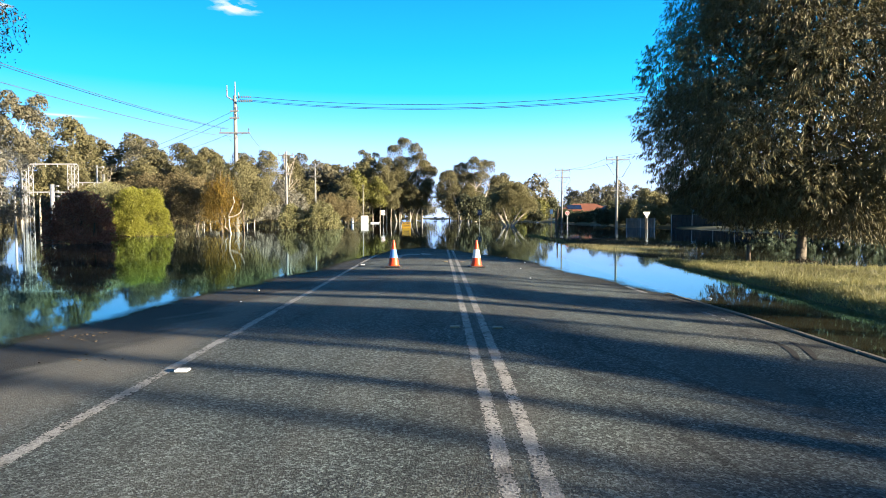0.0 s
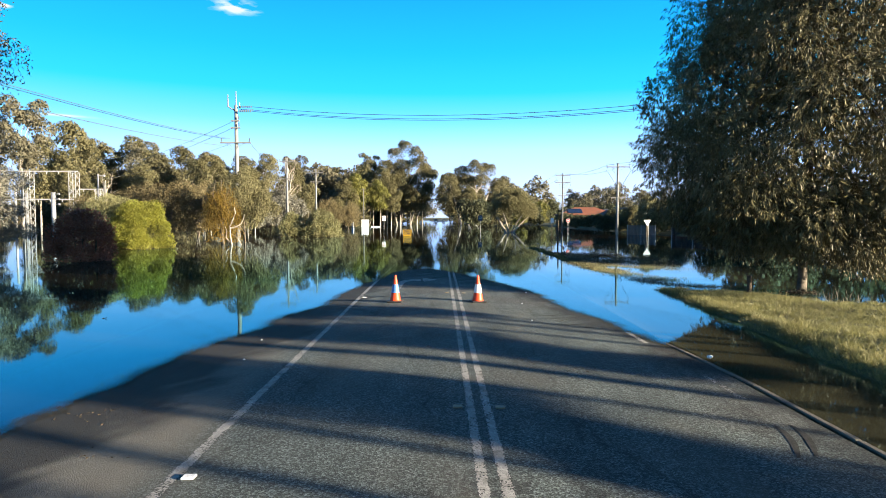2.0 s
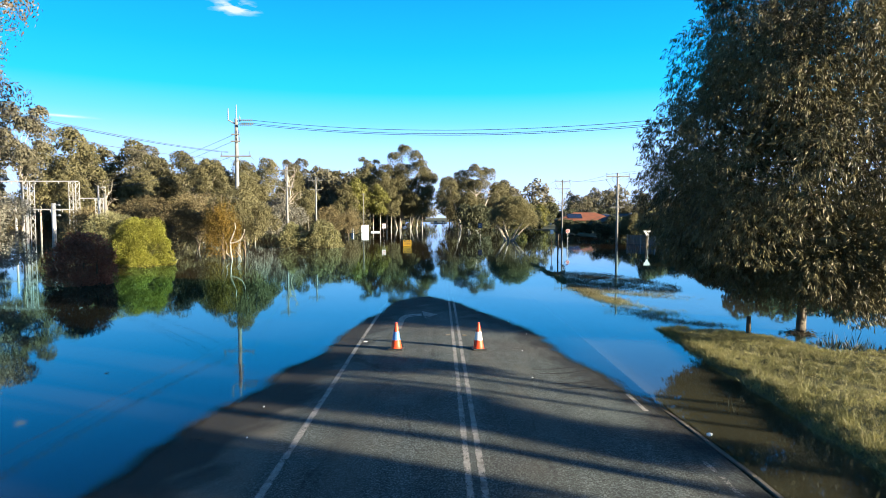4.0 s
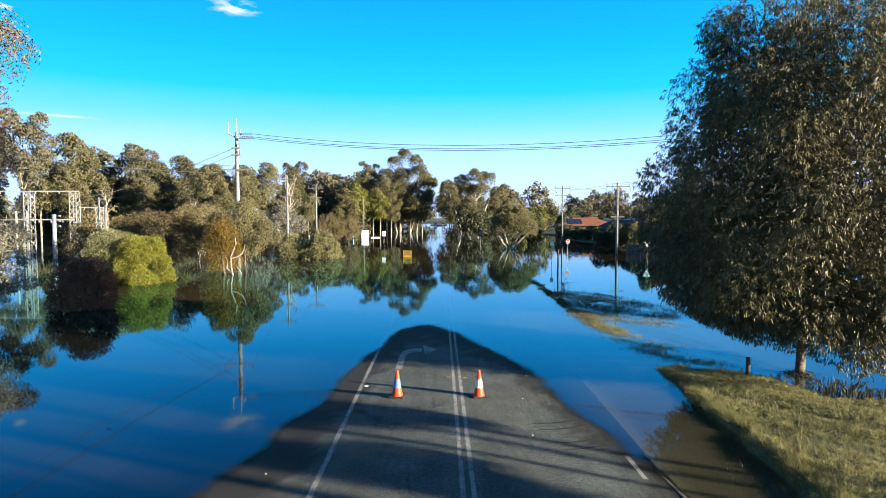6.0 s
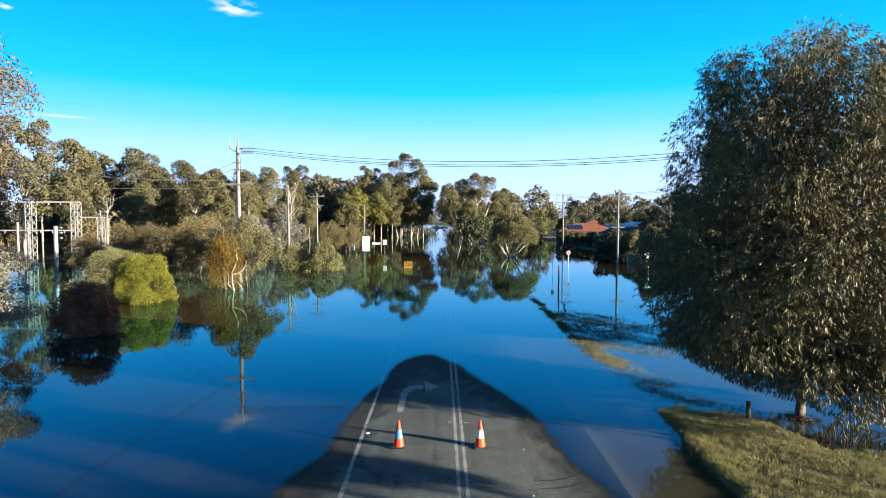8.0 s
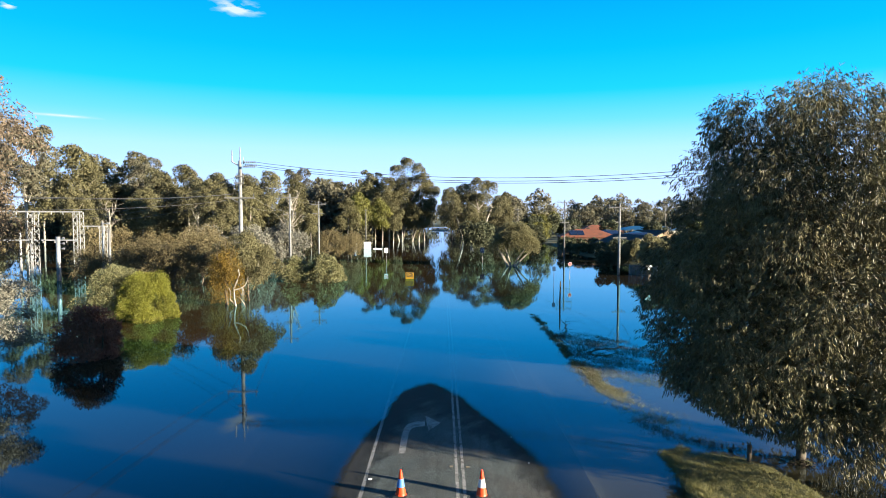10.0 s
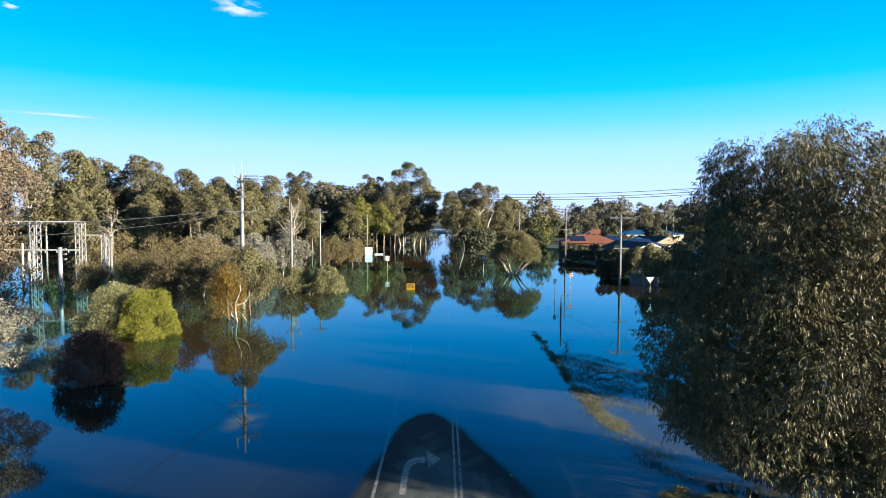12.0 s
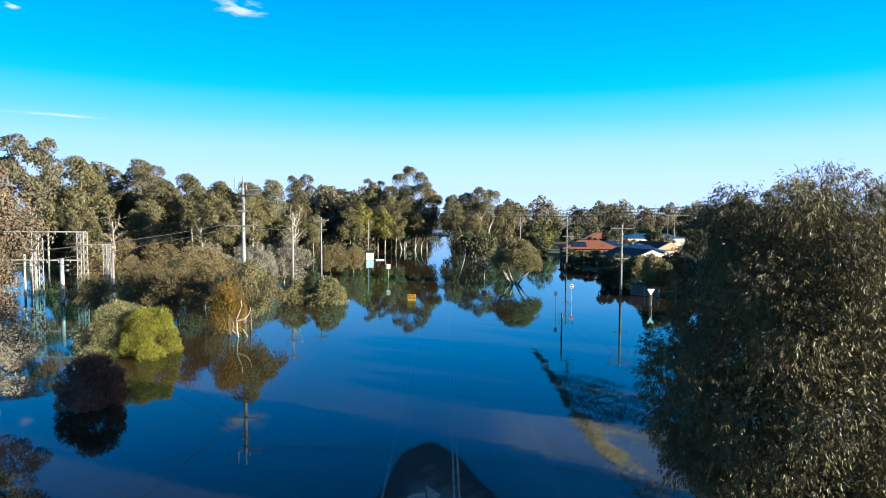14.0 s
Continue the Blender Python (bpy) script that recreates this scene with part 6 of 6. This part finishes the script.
# ---------------------------------------------------------------- houses
def house(x, y, w, d, wall_h, rise, turn, wall_m, roof_m, label, gable=False, solar=0, eave=0.5):
    e = holder("house", x, y, 0.2, turn)
    t = 0.2
    for nm, c, s in (("wall", (0, -d / 2, wall_h / 2), (w, t, wall_h)), ("wall", (0, d / 2, wall_h / 2), (w, t, wall_h)),
                     ("wall", (-w / 2, 0, wall_h / 2), (t, d - t, wall_h)), ("wall", (w / 2, 0, wall_h / 2), (t, d - t, wall_h))):
        bm = bmesh.new()
        box(bm, c, s)
        part(nm, bm, wall_m, e)
    hw, hd = w / 2 + eave, d / 2 + eave
    bm = bmesh.new()
    base = [bm.verts.new(v) for v in ((-hw, -hd, wall_h), (hw, -hd, wall_h), (hw, hd, wall_h), (-hw, hd, wall_h))]
    fas = [bm.verts.new((v.co.x, v.co.y, wall_h + 0.16)) for v in base]
    if gable:
        r0, r1 = bm.verts.new((0, -hd, wall_h + rise)), bm.verts.new((0, hd, wall_h + rise))
        bm.faces.new((fas[0], fas[1], r0))
        bm.faces.new((fas[2], fas[3], r1))
        bm.faces.new((fas[1], fas[2], r1, r0))
        bm.faces.new((fas[3], fas[0], r0, r1))
    else:
        run = max(hw - hd, 0.3)
        r0, r1 = bm.verts.new((-run, 0, wall_h + rise)), bm.verts.new((run, 0, wall_h + rise))
        bm.faces.new((fas[0], fas[1], r1, r0))
        bm.faces.new((fas[2], fas[3], r0, r1))
        bm.faces.new((fas[1], fas[2], r1))
        bm.faces.new((fas[3], fas[0], r0))
    for k in range(4):
        bm.faces.new((base[k], base[(k + 1) % 4], fas[(k + 1) % 4], fas[k]))
    bm.faces.new(base[::-1])
    bmesh.ops.recalc_face_normals(bm, faces=bm.faces)
    roof = part("roof", bm, roof_m, e)
    if gable:
        bm = bmesh.new()
        vs = [bm.verts.new(v) for v in ((-hw + 0.35, -hd - 0.02, wall_h + 0.2), (hw - 0.35, -hd - 0.02, wall_h + 0.2), (0, -hd - 0.02, wall_h + rise - 0.12))]
        bm.faces.new(vs)
        r = bmesh.ops.extrude_face_region(bm, geom=list(bm.faces))
        bmesh.ops.translate(bm, vec=(0, -0.04, 0), verts=[v for v in r["geom"] if isinstance(v, bmesh.types.BMVert)])
        bmesh.ops.recalc_face_normals(bm, faces=bm.faces)
        part("gable", bm, wall_m, roof)
    slope = math.atan2(rise - 0.16, hd)
    for k in range(solar):
        bm = bmesh.new()
        cx = -w * 0.28 + k * 1.75
        tilt = Matrix.Rotation(slope, 4, "X")
        box(bm, (cx, -hd * 0.55, wall_h + 0.16 + (rise - 0.16) * 0.45 + 0.09), (1.65, hd * 0.62, 0.04), tilt=tilt)
        part("solar_panel", bm, M_SOLAR, roof)
    for k in (-0.28, 0.05, 0.3):
        bm = bmesh.new()
        box(bm, (w * k, -d / 2 - t / 2 - 0.01, wall_h * 0.58), (1.5, 0.05, 1.1))
        win = part("window", bm, M_GLASS, e)
        bm = bmesh.new()
        for c, s in (((0, 0, 0.58), (1.62, 0.09, 0.07)), ((0, 0, -0.58), (1.62, 0.12, 0.07)), ((-0.78, 0, 0), (0.07, 0.09, 1.1)), ((0.78, 0, 0), (0.07, 0.09, 1.1)), ((0, 0, 0), (0.05, 0.07, 1.1))):
            box(bm, (w * k + c[0], -d / 2 - t / 2 - 0.02, wall_h * 0.58 + c[2]), s)
        part("frame", bm, M_WHITE, win)
    return tagged(e, label, "house", group="houses beyond the flood")


house(35.6, 148.0, 13, 8, 2.6, 2.0, -4, M_BRICK, M_TILE_RED, "brown brick house with a terracotta hip roof", solar=2)
house(43.6, 158.0, 8, 8, 2.5, 1.9, 12, M_BRICK, M_TILE_DARK, "brick house with a dark roof and solar panels", solar=3)
house(37.6, 119.0, 9.6, 10, 2.1, 2.0, 20, M_CREAM, M_TILE_DARK, "cream house with a pale gable and dark roof", gable=True)
house(44.0, 136.0, 8, 8, 2.5, 1.9, 14, M_TAN, M_ROOF_BLUE, "tan house with a dark blue roof", solar=3)
house(51.0, 146.0, 8, 9, 2.5, 1.9, 24, M_TAN, M_TILE_DARK, "tan gabled house with a grey roof", gable=True)
house(49.0, 107.0, 12, 8, 2.0, 1.3, 20, M_CREAM, M_ROOF_BLUE, "low house with a blue-green steel roof")
house(56.0, 215.0, 14, 9, 2.6, 2.2, 0, M_BRICK, M_TILE_RED, "brick house with a terracotta roof among trees")
house(76.0, 222.0, 22, 10, 2.8, 1.6, 8, M_CREAM, M_ROOF_BLUE, "long low house with a blue-green roof")
house(33.0, 262.0, 16, 9, 3.0, 1.4, -4, M_WHITE, M_ROOF_BLUE, "white long building with a pale roof among trees")
house(60.0, 290.0, 13, 9, 3.2, 1.6, 4, M_WHITE, M_TILE_DARK, "white building among trees far off")


def fence(x0, y0, x1, y1, h, label, material=M_FENCE):
    a, b = Vector((x0, y0, 0)), Vector((x1, y1, 0))
    n = max(1, round((b - a).length / 2.4))
    turn = math.atan2(b.y - a.y, b.x - a.x)
    e = holder("fence", x0, y0, 0, math.degrees(turn))
    step = (b - a).length / n
    for i in range(n):
        bm = bmesh.new()
        cols = []
        for k in range(33):
            px, py = step * i + 0.04 + (step - 0.08) * k / 32, (0.018 if k % 4 < 2 else -0.018)
            cols.append((bm.verts.new((px, py, -0.3)), bm.verts.new((px, py, h))))
        for (a0, a1), (b0, b1) in zip(cols, cols[1:]):
            bm.faces.new((a0, b0, b1, a1))
        bmesh.ops.solidify(bm, geom=list(bm.faces), thickness=0.006)
        part("panel", bm, material, e)
    for i in range(n + 1):
        bm = bmesh.new()
        box(bm, (step * i, 0, h / 2 - 0.3), (0.08, 0.08, h + 0.7))
        part("post", bm, M_STEEL, e)
    return tagged(e, label, "fence")


fence(25.0, 80.0, 27.8, 77.4, 1.25, "pale ribbed garden fence at the water's edge", M_FENCE_PALE)
fence(30.0, 77.5, 60.0, 66.0, 1.7, "long grey garden fence beyond the flood")


# ---------------------------------------------------------------- cars at the far end
def car(x, y, label, turn=0.0):
    e = holder("car", x, y, float(road_z(0, y)), turn)
    bm = bmesh.new()
    box(bm, (0, 0, 0.62), (1.8, 4.3, 0.6), bevel=0.12)
    part("body", bm, M_CAR_WHITE, e)
    bm = bmesh.new()
    box(bm, (0, 0.2, 1.15), (1.55, 2.3, 0.55), bevel=0.16)
    part("cabin", bm, M_GLASS, e)
    for sx in (-0.8, 0.8):
        for sy in (-1.35, 1.35):
            bm = bmesh.new()
            rod(bm, (sx - 0.1, sy, 0.32), (sx + 0.1, sy, 0.32), 0.32, seg=14)
            part("wheel", bm, M_RUBBER, e)
    return tagged(e, label, "car", group="cars beyond the flood")


car(-2.6, 336, "white car parked beyond the far edge of the flood")
car(1.6, 338, "white car parked beyond the far edge of the flood", 180)


# ---------------------------------------------------------------- drift and litter
def dead_branch(x, y, turn, s, label):
    e = holder("dead_branch", x, y, 0.03, turn)
    bm = bmesh.new()
    main = [(-1.2, 0, 0.0), (-0.4, 0.1, 0.16), (0.4, -0.05, 0.22), (1.2, 0.1, 0.12), (1.8, 0.0, 0.3)]
    bend(bm, [Vector(p) * s for p in main], 0.06 * s, 0.025 * s, 7)
    part("bough", bm, M_BARK_DARK, e)
    for k in range(7):
        t = RNG.uniform(0.15, 0.95)
        i = int(t * 4)
        p = Vector(main[i]).lerp(Vector(main[i + 1]), t * 4 - i) * s
        q = p + Vector((RNG.normal() * 0.35, RNG.normal() * 0.45, RNG.uniform(0.05, 0.5))) * s
        bm = bmesh.new()
        bend(bm, [p, p.lerp(q, 0.5) + Vector((0.05, 0, 0.08)) * s, q], 0.022 * s, 0.006 * s, 5)
        part("twig", bm, M_BARK_DARK, e)
    return tagged(e, label, "branch")


# pale bare fork in front of the tall pole
e = holder("bare_stem", -17.5, 50.3)
bm = bmesh.new()
bend(bm, [(0.1, 0, -0.6), (-0.15, 0, 0.8), (-0.2, 0.1, 1.9), (0.15, 0, 2.7), (0.35, 0.1, 3.3), (0.3, 0, 3.9)], 0.10, 0.04, 8)
bend(bm, [(-0.2, 0, 1.7), (0.5, 0, 1.9), (0.9, 0.1, 2.2), (1.2, 0, 2.8), (1.25, 0, 3.2)], 0.075, 0.03, 7)
bend(bm, [(-0.1, 0, 0.2), (-0.6, 0.1, 0.7), (-0.5, 0, 1.5), (-0.9, 0, 2.4)], 0.09, 0.03, 6)
bend(bm, [(-0.2, 0, 1.2), (0.3, 0.2, 0.9), (0.8, 0.2, 0.2), (0.9, 0.2, -0.4)], 0.05, 0.03, 6)
part("trunk", bm, M_BARK_PALE, e, smooth=True)
e.scale = (0.85, 0.85, 0.8)
tagged(e, "pale smooth bare forked tree trunk in flood water", "tree")

dead_branch(8.9, 33.2, 20, 0.8, "bare dark fallen branch lying in shallow water")
dead_branch(8.4, 40.5, 80, 0.8, "bare dark fallen branch lying in shallow water")
dead_branch(12.2, 15.2, 10, 0.7, "tangle of bare twigs at the grass edge")


def litter(x, y, kind):
    bm = bmesh.new()
    bmesh.ops.create_icosphere(bm, subdivisions=1, radius=0.05 if kind else 0.024)
    for v in bm.verts:
        v.co *= 1 + RNG.normal() * 0.18
        v.co.z *= 0.6
    ob = part("litter", bm, M_WHITE)
    ob.matrix_basis = pose(x, y, max(float(road_z(min(x, 4.2), y)), 0.0) + (0.075 if x > 4.2 else 0.012))
    return tagged(ob, "small white scrap of litter left by the flood", "litter", group="litter along the waterline")


for x, y, k in ((4.3, 9.4, 1), (2.6, 18.0, 0), (2.3, 20.2, 0), (2.0, 12.9, 0), (-3.3, 11.0, 0), (-3.1, 9.4, 0), (2.15, 15.6, 0)):
    litter(x, y, k)

# scraps of brown leaf and bark left on the asphalt, and a twig afloat
pts = []
for x, y, n, s in ((1.92, 8.5, 40, 0.16), (-3.2, 10.5, 30, 0.14), (-3.8, 9.3, 26, 0.14), (-3.9, 6.8, 46, 0.16), (1.7, 15.6, 16, 0.1), (2.7, 13.1, 26, 0.25), (2.2, 14.6, 16, 0.2), (-3.3, 5.6, 14, 0.12), (3.2, 9.6, 14, 0.3), (-3.0, 12.4, 16, 0.25)):
    px, py = x + RNG.normal(size=n) * s * 1.6, y + RNG.normal(size=n) * s
    pts.append(np.stack([px, py, road_z(px, py) + 0.006], -1))
pts = np.concatenate(pts)
scraps = leaf_mesh("leaf_litter", pts, RNG.normal(size=pts.shape) * np.array([1, 1, 0.1]), 0.035, 0.012, M_DEBRIS, fold=0.05)
tagged(scraps, "brown scraps of leaf and bark on the asphalt", "leaf litter", kind="stuff")
bm = bmesh.new()
bend(bm, [(-0.06, 0, 0.0), (0.0, 0.02, 0.01), (0.05, 0.0, 0.03)], 0.008, 0.004, 5)
p = part("floating_twig", bm, M_BARK_DARK)
p.matrix_basis = pose(-7.6, 13.5, 0.0)
tagged(p, "small dark twig floating on the flood water", "twig")

# debris heaped round the big tree's foot
hx, hy = 11.0 + RNG.normal(size=320) * 0.24, 18.05 + RNG.normal(size=320) * 0.2
pts = np.stack([hx, hy, np.maximum(ground_z(hx, hy), 0.0) + np.abs(RNG.normal(size=320)) * 0.03], -1)
heap = leaf_mesh("flood_debris", pts, RNG.normal(size=pts.shape) * np.array([1, 1, 0.2]), 0.12, 0.022, M_DEBRIS)
tagged(heap, "heap of brown twigs and leaves round the trunk", "debris", kind="stuff")

# small cloud high up, and a thin vapour trail
def cloud_mat(name, scale, cut):
    m = bpy.data.materials.new(name)
    m.use_nodes = True
    n, l = m.node_tree.nodes, m.node_tree.links
    n.remove(n["Principled BSDF"])
    co, nz, gr = n.new("ShaderNodeTexCoord"), n.new("ShaderNodeTexNoise"), n.new("ShaderNodeTexGradient")
    mp = n.new("ShaderNodeMapping")
    mp.inputs["Location"].default_value, mp.inputs["Scale"].default_value = (-1, -1, 0), (2, 2, 0)
    gr.gradient_type = "QUADRATIC_SPHERE"
    l.new(co.outputs["Generated"], mp.inputs["Vector"])
    l.new(mp.outputs[0], gr.inputs["Vector"])
    nz.inputs["Scale"].default_value, nz.inputs["Detail"].default_value = scale, 7
    streak = n.new("ShaderNodeMapping")
    streak.inputs["Scale"].default_value = (0.45, 1.5, 1.0)
    streak.inputs["Rotation"].default_value = (0, 0, 0.25)
    l.new(co.outputs["Object"], streak.inputs["Vector"])
    l.new(streak.outputs[0], nz.inputs["Vector"])
    mul = n.new("ShaderNodeMath")
    mul.operation = "MULTIPLY"
    l.new(gr.outputs["Fac"], mul.inputs[0])
    sharp = n.new("ShaderNodeMapRange")
    sharp.inputs["From Min"].default_value, sharp.inputs["From Max"].default_value = 0.42, 0.66
    l.new(nz.outputs["Fac"], sharp.inputs["Value"])
    l.new(sharp.outputs[0], mul.inputs[1])
    mr = n.new("ShaderNodeMapRange")
    mr.inputs["From Min"].default_value, mr.inputs["From Max"].default_value = cut, cut + 0.3
    mr.inputs["To Max"].default_value = 0.9
    l.new(mul.outputs[0], mr.inputs["Value"])
    # a faint glow of its own replaces sunlight on the wisp
    em, tp, ms = n.new("ShaderNodeEmission"), n.new("ShaderNodeBsdfTransparent"), n.new("ShaderNodeMixShader")
    em.inputs["Color"].default_value, em.inputs["Strength"].default_value = (0.85, 0.97, 1.0, 1), 0.172
    l.new(mr.outputs[0], ms.inputs["Fac"])
    l.new(tp.outputs[0], ms.inputs[1])
    l.new(em.outputs[0], ms.inputs[2])
    l.new(ms.outputs[0], n["Material Output"].inputs["Surface"])
    return m


for x, z, w, h, tilt, mt in ((-1010, 1036, 430, 130, 7, cloud_mat("cloud_wisp", 0.014, 0.03)), (-2130, 1045, 150, 60, 5, cloud_mat("cloud_puff", 0.02, 0.04)), (-1840, 505, 1250, 24, 4, cloud_mat("vapour", 0.003, 0.0))):
    bm = bmesh.new()
    bmesh.ops.create_grid(bm, x_segments=2, y_segments=2, size=0.5, matrix=Matrix.Diagonal((w, h, 1, 1)))
    c = part("cloud", bm, mt)
    c.matrix_basis = pose(x, 3000, z, 90, -tilt * -1, 0)
    tagged(c, "thin white wisp of cloud in the blue sky", "cloud", kind="structure")
